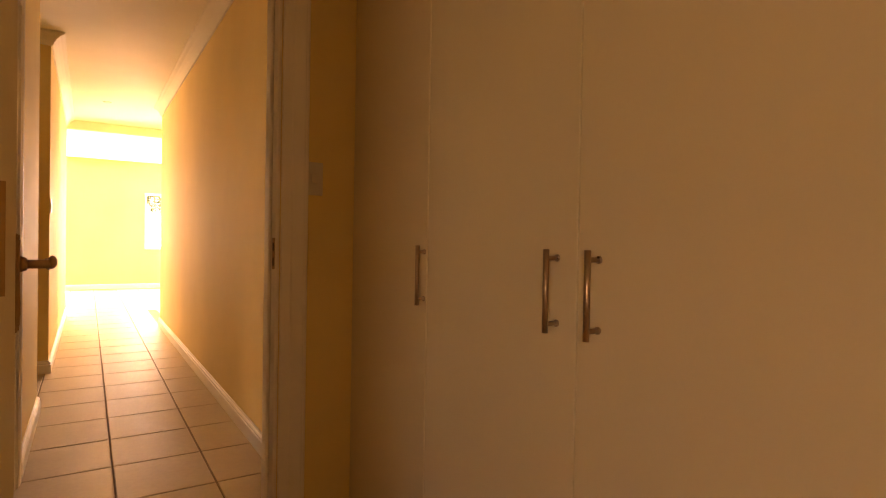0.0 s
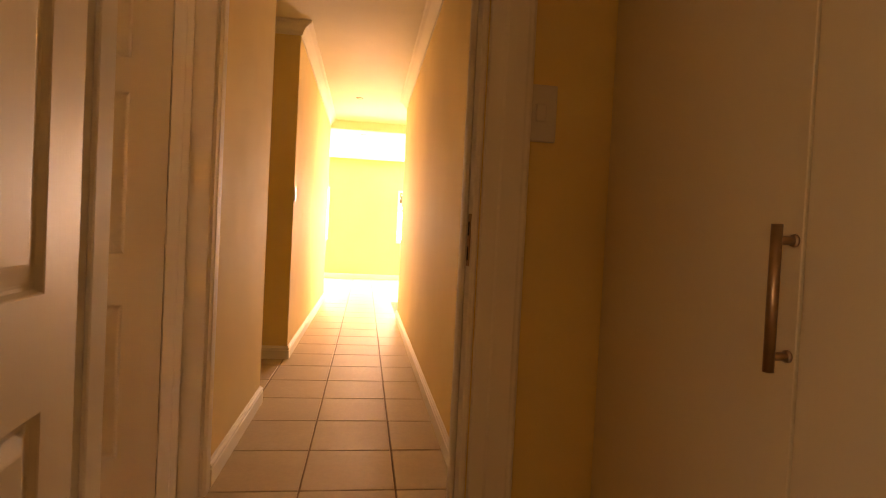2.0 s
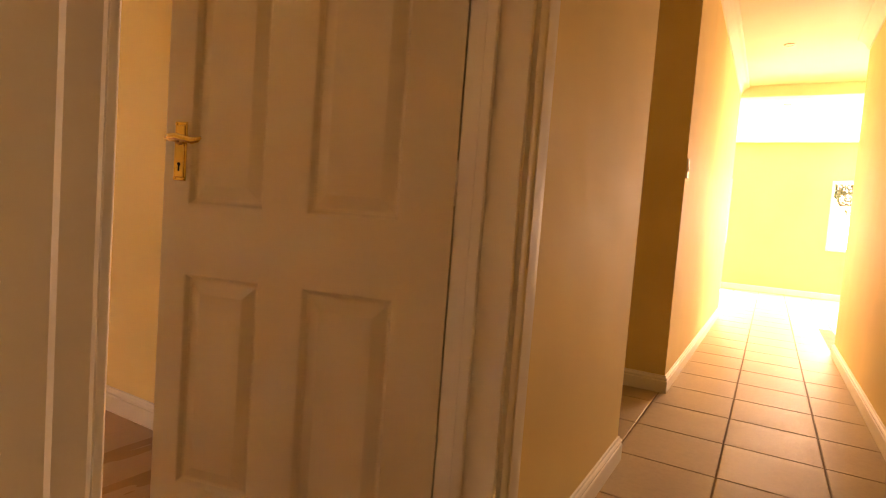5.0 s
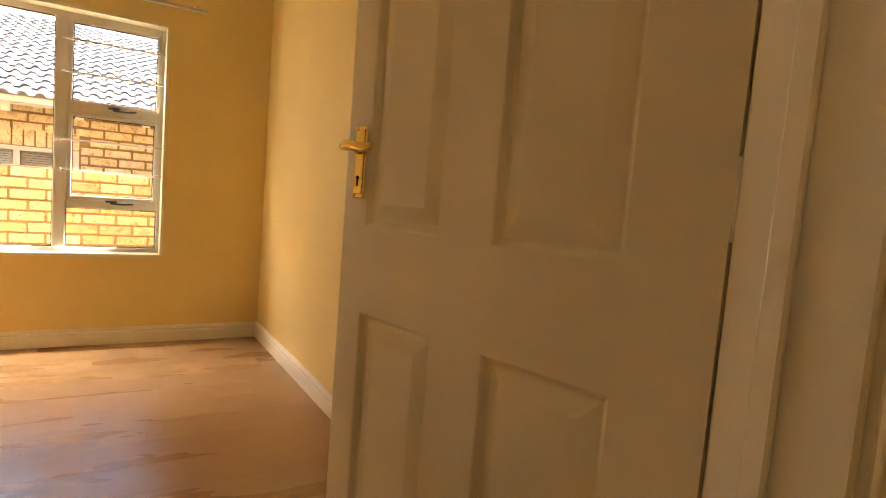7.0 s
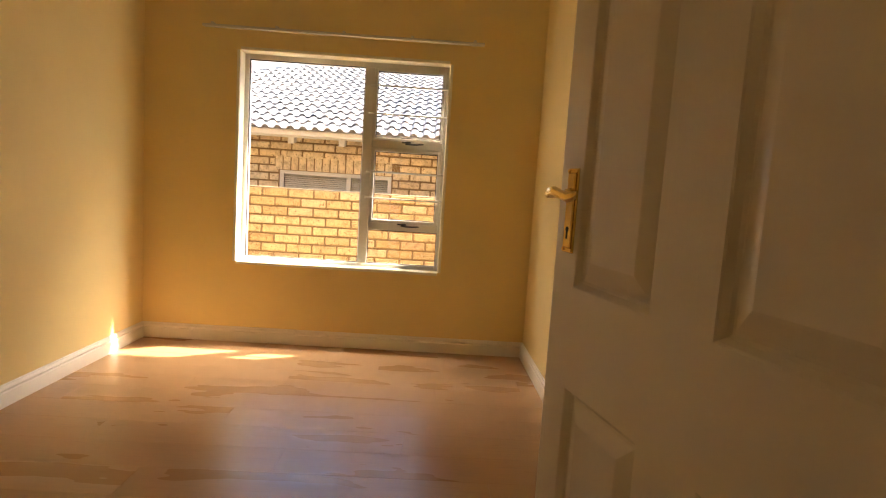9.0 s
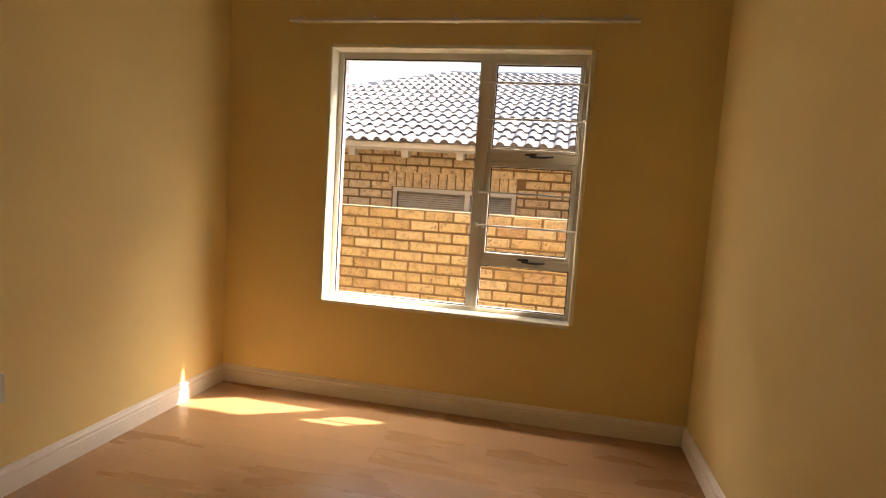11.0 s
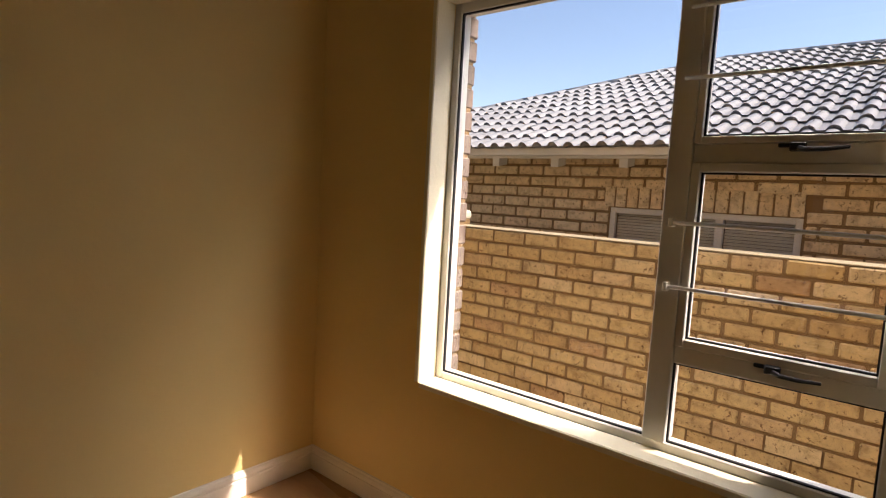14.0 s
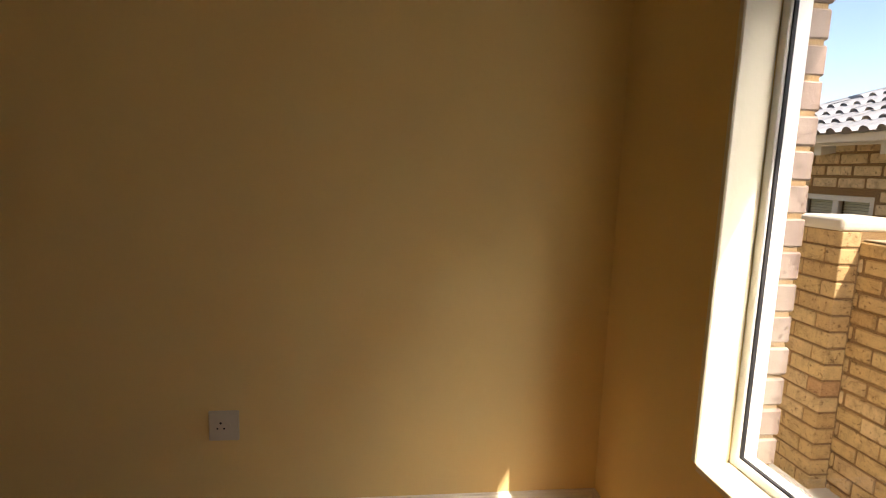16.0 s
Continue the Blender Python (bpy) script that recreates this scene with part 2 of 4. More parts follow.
def rod(bm, p, q, r, n=12, r2=None):
    p, q = Vector(p), Vector(q)
    d = q - p
    m = Matrix.Translation((p + q) / 2) @ d.to_track_quat("Z", "Y").to_matrix().to_4x4()
    bmesh.ops.create_cone(bm, cap_ends=True, segments=n, radius1=r, radius2=r if r2 is None else r2, depth=d.length, matrix=m)
    return bm


def tube(bm, pts, radii, n=10, squash=1.0):
    """A round bar along points, its radius given at each."""
    rings = []
    pts = [Vector(p) for p in pts]
    for k, p in enumerate(pts):
        d = (pts[min(k + 1, len(pts) - 1)] - pts[max(k - 1, 0)]).normalized()
        a = d.cross(Vector((0, 0, 1)))
        a = a.normalized() if a.length > 1e-4 else Vector((1, 0, 0))
        c = d.cross(a).normalized()
        rings.append([bm.verts.new(p + radii[k] * (math.cos(t) * a * squash + math.sin(t) * c)) for t in [2 * math.pi * j / n for j in range(n)]])
    for r, s in zip(rings, rings[1:]):
        for j in range(n):
            bm.faces.new((r[j], r[(j + 1) % n], s[(j + 1) % n], s[j]))
    bm.faces.new(rings[0][::-1])
    bm.faces.new(rings[-1])
    return bm


def panel_wall(axis, a0, a1, u0, u1, z0, z1, holes=()):
    """A wall slab between a0 and a1 on its axis, from u0 to u1 along the other, with rectangular holes (u0, u1, z0, z1) through it."""
    us = sorted({u0, u1, *[h[0] for h in holes], *[h[1] for h in holes]})
    zs = sorted({z0, z1, *[h[2] for h in holes], *[h[3] for h in holes]})
    us = [u for u in us if u0 <= u <= u1]
    zs = [z for z in zs if z0 <= z <= z1]
    full = {}
    for i in range(len(us) - 1):
        for j in range(len(zs) - 1):
            cu, cz = (us[i] + us[i + 1]) / 2, (zs[j] + zs[j + 1]) / 2
            full[i, j] = not any(h[0] < cu < h[1] and h[2] < cz < h[3] for h in holes)
    bm = bmesh.new()
    cache = {}

    def v(a, u, z):
        key = (a, u, z)
        if key not in cache:
            cache[key] = bm.verts.new((a, u, z) if axis == "x" else (u, a, z))
        return cache[key]

    for (i, j), f in full.items():
        if not f:
            continue
        A, B, C, D = us[i], us[i + 1], zs[j], zs[j + 1]
        for a in (a0, a1):
            bm.faces.new((v(a, A, C), v(a, B, C), v(a, B, D), v(a, A, D)))
        for di, dj, q in ((-1, 0, ((A, C), (A, D))), (1, 0, ((B, C), (B, D))), (0, -1, ((A, C), (B, C))), (0, 1, ((A, D), (B, D)))):
            if not full.get((i + di, j + dj), False):
                (p, r), (s, t) = q
                bm.faces.new((v(a0, p, r), v(a0, s, t), v(a1, s, t), v(a1, p, r)))
    return bm


def sweep(bm, profile, p, q, out, mitre0=0.0, mitre1=0.0):
    """A moulding: profile of (depth out of the wall, height), run from p to q on the wall, out its normal."""
    p, q, out = Vector(p), Vector(q), Vector(out)
    d = (q - p).normalized()
    rings = []
    for c, s in ((p, mitre0), (q, -mitre1)):
        rings.append([bm.verts.new(c + out * a + Vector((0, 0, b)) + d * (a * s)) for a, b in profile])
    n = len(profile)
    for k in range(n):
        bm.faces.new((rings[0][k], rings[0][(k + 1) % n], rings[1][(k + 1) % n], rings[1][k]))
    bm.faces.new(rings[0][::-1])
    bm.faces.new(rings[1])
    return bm


SKIRT = [(0, 0), (0.018, 0), (0.018, 0.066), (0.0165, 0.070), (0.0125, 0.072), (0.0125, 0.075), (0.016, 0.078), (0.0165, 0.084), (0.013, 0.090), (0.008, 0.094), (0.006, 0.100), (0, 0.102)]
CORNICE = [(0, 0), (0.012, 0), (0.016, 0.012), (0.024, 0.030), (0.040, 0.052), (0.062, 0.070), (0.082, 0.078), (0.090, 0.086), (0.092, 0.098), (0, 0.098)]


def skirting(p, q, out, m0=0.0, m1=0.0, label="white painted moulded timber skirting along the wall"):
    ob = obj("baseboard", sweep(bmesh.new(), SKIRT, (*p, 0), (*q, 0), out, m0, m1), WHITE)
    return structure(ob, label, "skirting")


def cornice(p, q, out, m0=0.0, m1=0.0):
    ob = obj("trim", sweep(bmesh.new(), CORNICE, (*p, CEIL - 0.098), (*q, CEIL - 0.098), out, m0, m1), CEILING)
    return structure(ob, "pale moulded plaster cornice under the ceiling", "cornice")


# ---- structure: shell ----
W = "smooth cream-yellow painted plaster wall"
structure(obj("wall_passage_east", panel_wall("x", PE, PE + 0.14, R1Y1, EEND, 0, CEIL), WALL), W + " of the passage", "wall")
structure(obj("wall_passage_west", panel_wall("x", BX1, PW, R1Y1, RS, 0, CEIL, [(D2S, D2N, 0, HEAD)]), WALL), W + " with a doorway", "wall")
structure(obj("wall_lobby_west", panel_wall("x", BX1, PW, -0.30, R1Y1, 0, CEIL), WALL), W + " beside the first doorway", "wall")
structure(obj("wall_first_doorway", panel_wall("y", R1Y0, R1Y1, PW, 1.27, 0, CEIL, [(J1L, J1R, 0, HEAD)]), WALL), W + " around a doorway", "wall")
structure(obj("wall_niche_south", panel_wall("y", RS - 0.12, RS, -2.2, BX1, 0, CEIL), WALL), W + " of the side recess", "wall")
structure(obj("wall_niche_end", panel_wall("x", -2.34, -2.2, RS - 0.12, RNF + 0.12, 0, CEIL), WALL), W + " closing the side recess", "wall")
structure(obj("wall_niche_north", panel_wall("y", RNF, RNF + 0.12, -2.2, PW - 0.12, 0, CEIL), WALL), W + " of the side recess", "wall")
structure(obj("wall_passage_west_far", panel_wall("x", PW - 0.12, PW, RNF, 8.7, 0, CEIL), WALL), W + " beyond the recess", "wall")
structure(obj("wall_living_south_west", panel_wall("y", 8.58, 8.70, -4.6, PW - 0.12, 0, CEIL), WALL), W + " of the far room", "wall")
structure(obj("wall_living_west", panel_wall("x", -4.74, -4.6, 8.58, FARY, 0, CEIL), WALL), W + " of the far room", "wall")
structure(obj("wall_living_south_east", panel_wall("y", EEND - 0.12, EEND, PE + 0.14, 5.3, 0, CEIL), WALL), W + " of the far room", "wall")
# the opening here is invented, to let extra light into the far room
structure(obj("wall_living_east", panel_wall("x", 5.3, 5.5, EEND - 0.12, FARY, 0, CEIL, [(9.5, 11.7, 0.08, 2.1)]), WALL), W + " with an unseen opening added for light", "wall")
FW1, FW2 = (-2.0, -0.605, 0.85, 2.03), (0.92, 2.25, 0.85, 2.03)
structure(obj("wall_living_north", panel_wall("y", FARY, FARY + 0.23, -4.74, 5.5, 0, CEIL, [FW1, FW2]), WALL), W + " with two windows, brightly lit", "wall")
structure(obj("wall_bedroom_west", panel_wall("x", -3.99, BX0, BY0 - 0.12, BY1 + 0.12, 0, CEIL, [(WY0, WY1, WZ0, WZ1)]), WALL), W + " around the bedroom window", "wall")
structure(obj("wall_bedroom_south", panel_wall("y", BY0 - 0.12, BY0, BX0, BX1, 0, CEIL), WALL), W + " with a power socket", "wall")
structure(obj("wall_bedroom_north", panel_wall("y", BY1, BY1 + 0.12, BX0, BX1, 0, CEIL), WALL), W + " beside the open door", "wall")
structure(obj("wall_first_room_south", panel_wall("y", -4.15, -4.0, -3.0, 1.27, 0, CEIL), WALL), W, "wall")
structure(obj("wall_first_room_west", panel_wall("x", -3.12, -3.0, -4.15, -0.18, 0, CEIL, [(-3.9, -2.7, 0.9, 2.1)]), WALL), W + " with a window opening", "wall")
structure(obj("wall_first_room_north", panel_wall("y", -0.30, -0.18, -3.0, BX1, 0, CEIL), WALL), W, "wall")
structure(obj("wall_first_room_east", panel_wall("x", 1.27, 1.39, -4.15, R1Y1, 0, CEIL), WALL), W + " behind the wardrobe", "wall")
structure(obj("ceiling", box(slab(-3.99, 5.5, -4.15, 8.58, CEIL, CEIL + 0.12), -4.74, 5.5, 8.58, FARY + 0.23, CEIL, CEIL + 0.12), CEILING), "off-white painted flat ceiling", "ceiling")
structure(obj("beam", slab(PW, 5.3, 8.6, 8.8, 2.555, CEIL, 0.004), CEILING), "pale plastered downstand beam across the passage end", "beam")

skirting((PE, R1Y1), (PE, EEND), (-1, 0, 0))
skirting((PW, D2N + 0.115), (PW, RS), (1, 0, 0), 0, -1)
skirting((PW, RS), (-2.2, RS), (0, 1, 0), -1, 0)
skirting((-2.2, RNF), (PW, RNF), (0, -1, 0), 0, -1)
skirting((PW, RNF), (PW, 8.7), (1, 0, 0), -1, 0)
skirting((-4.6, FARY), (5.3, FARY), (0, -1, 0))
skirting((BX0, BY0), (BX0, BY1), (1, 0, 0), 1, 1)
skirting((BX0, BY0), (BX1, BY0), (0, 1, 0), 1, 0)
skirting((BX0, BY1), (BX1, BY1), (0, -1, 0), 1, 0)
skirting((J1R + 0.10, R1Y0), (PE, R1Y0), (0, -1, 0))
cornice((PE, R1Y1), (PE, EEND), (-1, 0, 0))
cornice((PW, R1Y1), (PW, RS), (1, 0, 0), 0, -1)
cornice((PW, RS), (-2.2, RS), (0, 1, 0), -1, 0)
cornice((-2.2, RNF), (PW, RNF), (0, -1, 0), 0, -1)
cornice((PW, RNF), (PW, 8.6), (1, 0, 0), -1, 0)
cornice((BX0, BY0), (BX0, BY1), (1, 0, 0), 1, 1)
cornice((BX0, BY0), (BX1, BY0), (0, 1, 0), 1, 0)
cornice((BX0, BY1), (BX1, BY1), (0, -1, 0), 1, 0)

# floors
floor = structure(obj("floor", slab(-4.74, 5.5, R1Y1, FARY + 0.1, -0.12, -0.008), GROUT), "cream glazed ceramic tile floor with dark grout lines", "floor")
floor_bed = structure(obj("floor_bedroom", slab(BX0 - 0.05, BX1, BY0 - 0.05, BY1 + 0.05, -0.0075, -0.0035), DARK), "warm oak laminate plank floor with a soft sheen", "floor")
def first_floor():
    f = slab(PW, 1.27, -4.0, R1Y1, -0.12, 0.0)
    return box(f, -3.0, PW, -4.0, -0.24, -0.12, 0.0)


floor_first = structure(obj("floor_first_room", first_floor(), LAMINATE), "warm oak laminate floor", "floor")


# ---- doors ----
DW, DH, DT = 0.809, 2.03, 0.040
U = (0.082, 0.312, 0.439, 0.679)
PANELS = [(U[0], U[1], 0.175, 0.742), (U[2], U[3], 0.175, 0.742), (U[0], U[1], 0.926, 1.506), (U[2], U[3], 0.926, 1.506), (U[0], U[1], 1.626, 1.90), (U[2], U[3], 1.626, 1.90)]


def leaf_mesh():
    """A moulded six-panel leaf: u along +x from the lock edge, face at y = 0 looking to -y."""
    bm = bmesh.new()
    us = sorted({0, DW, *U})
    zs = sorted({0.006, DH, *[p[2] for p in PANELS], *[p[3] for p in PANELS]})
    for y, sgn in ((0.0, 1), (DT, -1)):
        cache = {}

        def v(u, z):
            if (u, z) not in cache:
                cache[u, z] = bm.verts.new((u, y, z))
            return cache[u, z]

        for a, b in zip(us, us[1:]):
            for c, d in zip(zs, zs[1:]):
                if any(abs(a - p[0]) < 1e-6 and abs(c - p[2]) < 1e-6 for p in PANELS):
                    ring = [v(a, c), v(b, c), v(b, d), v(a, d)]
                    for ins, dep in ((0.003, 0.002), (0.009, 0.011), (0.014, 0.0135), (0.019, 0.0130), (0.046, 0.0035), (0.050, 0.0025)):
                        nxt = [bm.verts.new((s, y + sgn * dep, t)) for s, t in ((a + ins, c + ins), (b - ins, c + ins), (b - ins, d - ins), (a + ins, d - ins))]
                        for k in range(4):
                            bm.faces.new((ring[k], ring[(k + 1) % 4], nxt[(k + 1) % 4], nxt[k]))
                        ring = nxt
                    bm.faces.new(ring)
                else:
                    bm.faces.new((v(a, c), v(b, c), v(b, d), v(a, d)))
    z0, z1 = zs[0], zs[-1]
    for q in (((0, 0, z0), (0, DT, z0), (0, DT, z1), (0, 0, z1)), ((DW, 0, z0), (DW, DT, z0), (DW, DT, z1), (DW, 0, z1)),
              ((0, 0, z0), (DW, 0, z0), (DW, DT, z0), (0, DT, z0)), ((0, 0, z1), (DW, 0, z1), (DW, DT, z1), (0, DT, z1))):
        bm.faces.new([bm.verts.new(c) for c in q])
    bmesh.ops.remove_doubles(bm, verts=bm.verts[:], dist=1e-5)
    return bm


def lever_set(parent, mat, u, z, side):
    """Back plate with keyhole and a scrolled lever that points to the hinge. side: -1 front face, 1 back face."""
    y = 0.0 if side < 0 else DT
    s = side
    p = bmesh.new()
    ya, yb = sorted((y, y + s * 0.004))
    box(p, u - 0.020, u + 0.020, ya, yb, z - 0.105, z + 0.048, 0.0015)
    ya, yb = sorted((y + s * 0.003, y + s * 0.007))
    box(p, u - 0.0145, u + 0.0145, ya, yb, z - 0.097, z + 0.040, 0.0025)
    for dz in (-0.099, 0.043):
        for du in (-0.015, 0.015):
            rod(p, (u + du, y + s * 0.002, z + dz), (u + du, y + s * 0.006, z + dz), 0.0032, 8)
    plate = part("handle_plate", p, mat, parent, "polished brass plate with a keyhole" if mat is BRASS else "dark bronze plate")
    k = bmesh.new()
    rod(k, (u, y + s * 0.004, z - 0.062), (u, y + s * 0.0078, z - 0.062), 0.0048, 12)
    ya, yb = sorted((y + s * 0.004, y + s * 0.0078))
    box(k, u - 0.0022, u + 0.0022, ya, yb, z - 0.080, z - 0.062)
    part("keyhole", k, DARK, plate, "dark keyhole")
    h = bmesh.new()
    rod(h, (u, y + s * 0.006, z), (u, y + s * 0.016, z), 0.0135, 16, 0.010)
    rod(h, (u, y + s * 0.012, z), (u, y + s * 0.046, z), 0.0072, 14)
    pts = [(u - 0.006, y + s * 0.048, z - 0.001), (u + 0.008, y + s * 0.050, z + 0.003), (u + 0.03, y + s * 0.051, z + 0.004), (u + 0.055, y + s * 0.050, z - 0.001),
           (u + 0.078, y + s * 0.049, z - 0.005), (u + 0.094, y + s * 0.048, z - 0.002), (u + 0.103, y + s * 0.047, z + 0.004)]
    tube(h, pts, [0.0075, 0.0095, 0.009, 0.0082, 0.0088, 0.0075, 0.003], 12, 0.7)
    part("lever", h, mat, parent, "scrolled lever handle", True)


def hinge(parent, z):
    b = bmesh.new()
    rod(b, (DW + 0.002, 0.004, z - 0.05), (DW + 0.002, 0.004, z + 0.05), 0.0035, 10)
    box(b, DW - 0.0005, DW + 0.0015, 0.0, 0.03, z - 0.05, z + 0.05)
    part("hinge", b, WHITE, parent, "painted butt hinge", True)


def door(name, at, paint, ironmongery, label, lever_u=0.052, lever_z=1.09):
    d = thing(name, at, label, "door")
    d["kind"] = "structure"
    part("door_leaf", leaf_mesh(), paint, d)
    lever_set(d, ironmongery, lever_u, lever_z, -1)
    lever_set(d, ironmongery, lever_u, lever_z, 1)
    for z in (0.22, 1.02, 1.80):
        hinge(d, z)
    b = slab(-0.0015, 0.001, 0.012, 0.028, 1.0, 1.17)
    part("lock_faceplate", b, STEEL, d, "steel lock edge plate")
    return d


# bedroom door, hinge on the bedroom side of its frame, open into the room
free, hng = Vector((-1.300, 2.196)), Vector((-0.509, 2.367))
ang = math.degrees(math.atan2(hng.y - free.y, hng.x - free.x))
door("door_2", pose(free.x, free.y, 0, 0, 0, ang), DOORPAINT, BRASS, "white six-panel moulded door standing open with brass lever handle")
# first room's door: turned so that its lock edge points back into the room
d1w = 1.03
d1 = door("door_1", pose(-0.1945, 0.447, 0, 0, 0, 96.4) @ Matrix.Scale(d1w, 4, (1, 0, 0)), DOORPAINT, BRONZE, "white wood-grained six-panel door standing open with bronze lever handle", lever_z=1.045)


def lining(name, axis, lo, hi, u0, u1, stop_at, face_a, face_b, arch=0.105):
    """Door lining with stops and moulded architraves both sides; axis is the wall's thin direction, lo to hi its faces, u0 to u1 the opening."""
    t = thing(name, (0, 0, 0), "white gloss painted timber door frame with moulded architrave", "door frame")
    t["kind"] = "structure"

    def put(nm, au, bu, alo, ahi, z0, z1, bev=0.003):
        if axis == "x":
            b = slab(alo, ahi, au, bu, z0, z1, bev)
        else:
            b = slab(au, bu, alo, ahi, z0, z1, bev)
        return part(nm, b, WHITE, t)

    th = 0.012
    put("jamb", u0 - 0.001, u0 + th, lo - 0.003, hi + 0.003, 0, HEAD)
    put("jamb", u1 - th, u1 + 0.001, lo - 0.003, hi + 0.003, 0, HEAD)
    put("head", u0 + th, u1 - th, lo - 0.003, hi + 0.003, HEAD - th, HEAD + 0.001)
    s0, s1 = stop_at
    put("door_stop", u0 + th, u0 + th + 0.012, s0, s1, 0, HEAD - th)
    put("door_stop", u1 - th - 0.012, u1 - th, s0, s1, 0, HEAD - th)
    put("door_stop", u0 + th + 0.012, u1 - th - 0.012, s0, s1, HEAD - th - 0.012, HEAD - th)
    for f, s in ((lo, -1), (hi, 1)):
        if s < 0 and not face_a or s > 0 and not face_b:
            continue
        for edge, sgn in ((u0, -1), (u1, 1)):
            bm = bmesh.new()
            prof = [(0.004, 0), (0.004, 0.011), (0.008, 0.0125), (0.034, 0.0135), (0.040, 0.0165), (0.078, 0.018), (0.083, 0.016), (arch - 0.006, 0.0155), (arch, 0.011), (arch, 0)]
            rings = []
            for z in (0.0, HEAD + arch):
                ring = []
                for w, o in prof:
                    zz = z if z == 0 else HEAD + w
                    uu, aa = edge + sgn * w, f + s * o
                    ring.append(bm.verts.new((aa, uu, zz) if axis == "x" else (uu, aa, zz)))
                rings.append(ring)
            for k in range(len(prof)):
                kk = (k + 1) % len(prof)
                bm.faces.new((rings[0][k], rings[0][kk], rings[1][kk], rings[1][k]))
            bm.faces.new(rings[0])
            bm.faces.new(rings[1])
            part("architrave", bm, WHITE, t)
        bm = bmesh.new()
        rings = []
        for edge, sgn in ((u0, -1), (u1, 1)):
            ring = []
            for w, o in prof:
                uu, aa = edge + sgn * w, f + s * o
                ring.append(bm.verts.new((aa, uu, HEAD + w) if axis == "x" else (uu, aa, HEAD + w)))
            rings.append(ring)
        for k in range(len(prof)):
            kk = (k + 1) % len(prof)
            bm.faces.new((rings[0][k], rings[0][kk], rings[1][kk], rings[1][k]))
        bm.faces.new(rings[0])
        bm.faces.new(rings[1])
        part("architrave", bm, WHITE, t)
    return t


frame_2 = lining("door_frame_2", "x", BX1, PW, D2S, D2N, (-0.460, -0.432), True, True)
frame_1 = lining("door_frame_1", "y", R1Y0, R1Y1, J1L, J1R, (1.335, 1.362), True, False, 0.095)
sp = bmesh.new()
box(sp, J1R - 0.0145, J1R - 0.0115, 1.298, 1.320, 0.990, 1.096, 0.0005)
strike = part("strike_plate", sp, BRONZE, frame_1, "dull bronze strike plate")
sp = slab(J1R - 0.0155, J1R - 0.014, 1.302, 1.315, 1.052, 1.080)
part("latch_hole", sp, DARK, strike)
sp = slab(J1R - 0.0155, J1R - 0.014, 1.302, 1.315, 1.002, 1.030)
part("bolt_hole", sp, DARK, strike)


# ---- first room: wardrobe, switch ----
def bar_handle(parent, x, y, z0, z1, out=0.032):
    h = bmesh.new()
    rod(h, (x - out, y, z0), (x - out, y, z1), 0.0062, 14)
    for z in (z0 + 0.018, z1 - 0.018):
        rod(h, (x, y, z), (x - out, y, z), 0.005, 10)
        rod(h, (x, y, z), (x - 0.003, y, z), 0.0075, 12)
    part("handle", h, STEEL, parent, "bronzed steel T-bar handle", True)


WF = 0.705
wardrobe = thing("wardrobe", (0.95, 0.2, 0), "tall off-white melamine built-in wardrobe with bronzed bar handles", "wardrobe")
wardrobe.matrix_world = Matrix.Identity(4)
b = slab(WF + 0.06, 1.268, -0.98, R1Y0 - 0.001, 0.07, CEIL - 0.002)
part("carcass", b, MELAMINE, wardrobe)
b = slab(WF + 0.05, 1.2, -0.98, R1Y0 - 0.001, 0.0, 0.07)
part("plinth", b, MELAMINE, wardrobe)
b = slab(WF + 0.004, WF + 0.02, R1Y0 - 0.022, R1Y0 - 0.001, 0.07, CEIL - 0.002, 0.001)
part("filler_strip", b, MELAMINE, wardrobe)
for (y0, y1, hy, out) in ((0.7592, R1Y0 - 0.023, 0.770, 0.024), (0.1852, 0.7548, 0.238, 0.032), (-0.3888, 0.1808, 0.128, 0.032), (-0.978, -0.3925, -0.90, 0.032)):
    d = part("door", slab(WF, WF + 0.018, y0, y1, 0.075, CEIL - 0.01, 0.0012), MELAMINE, wardrobe)
    bar_handle(d, WF, hy, 0.912, 1.081, out)


def wall_plate(name, m, w, h, label, category, kind):
    t = thing(name, m, label, category)
    part("plate", slab(-w / 2, w / 2, -0.009, 0, -h / 2, h / 2, 0.003, None, 2), PLASTIC, t)
    if kind == "switch":
        part("rocker", slab(-0.011, 0.011, -0.013, -0.008, -0.018, 0.018, 0.002), PLASTIC, t)
    else:
        for nm, cx, cz, r in (("earth_hole", -0.010, 0.018, 0.0042), ("live_hole", -0.021, -0.001, 0.0034), ("neutral_hole", 0.001, -0.001, 0.0034)):
            part(nm, rod(bmesh.new(), (cx, -0.0096, cz - 0.008), (cx, -0.0085, cz - 0.008), r, 14), DARK, t)
        part("rocker", slab(0.014, 0.024, -0.013, -0.008, -0.004, 0.010, 0.002), PLASTIC, t)
    return t


wall_plate("light_switch", pose(0.556, R1Y0, 1.304), 0.066, 0.114, "white plastic light switch beside the door frame", "light switch", "switch")
wall_plate("light_switch", pose(PW, 4.83, 1.325, 0, 0, 90), 0.066, 0.114, "white plastic light switch on the passage wall", "light switch", "switch")
wall_plate("power_socket", pose(-2.543, BY0, 0.391, 0, 0, 180), 0.099, 0.106, "white plastic three-pin power socket low on the wall", "power socket", "socket")


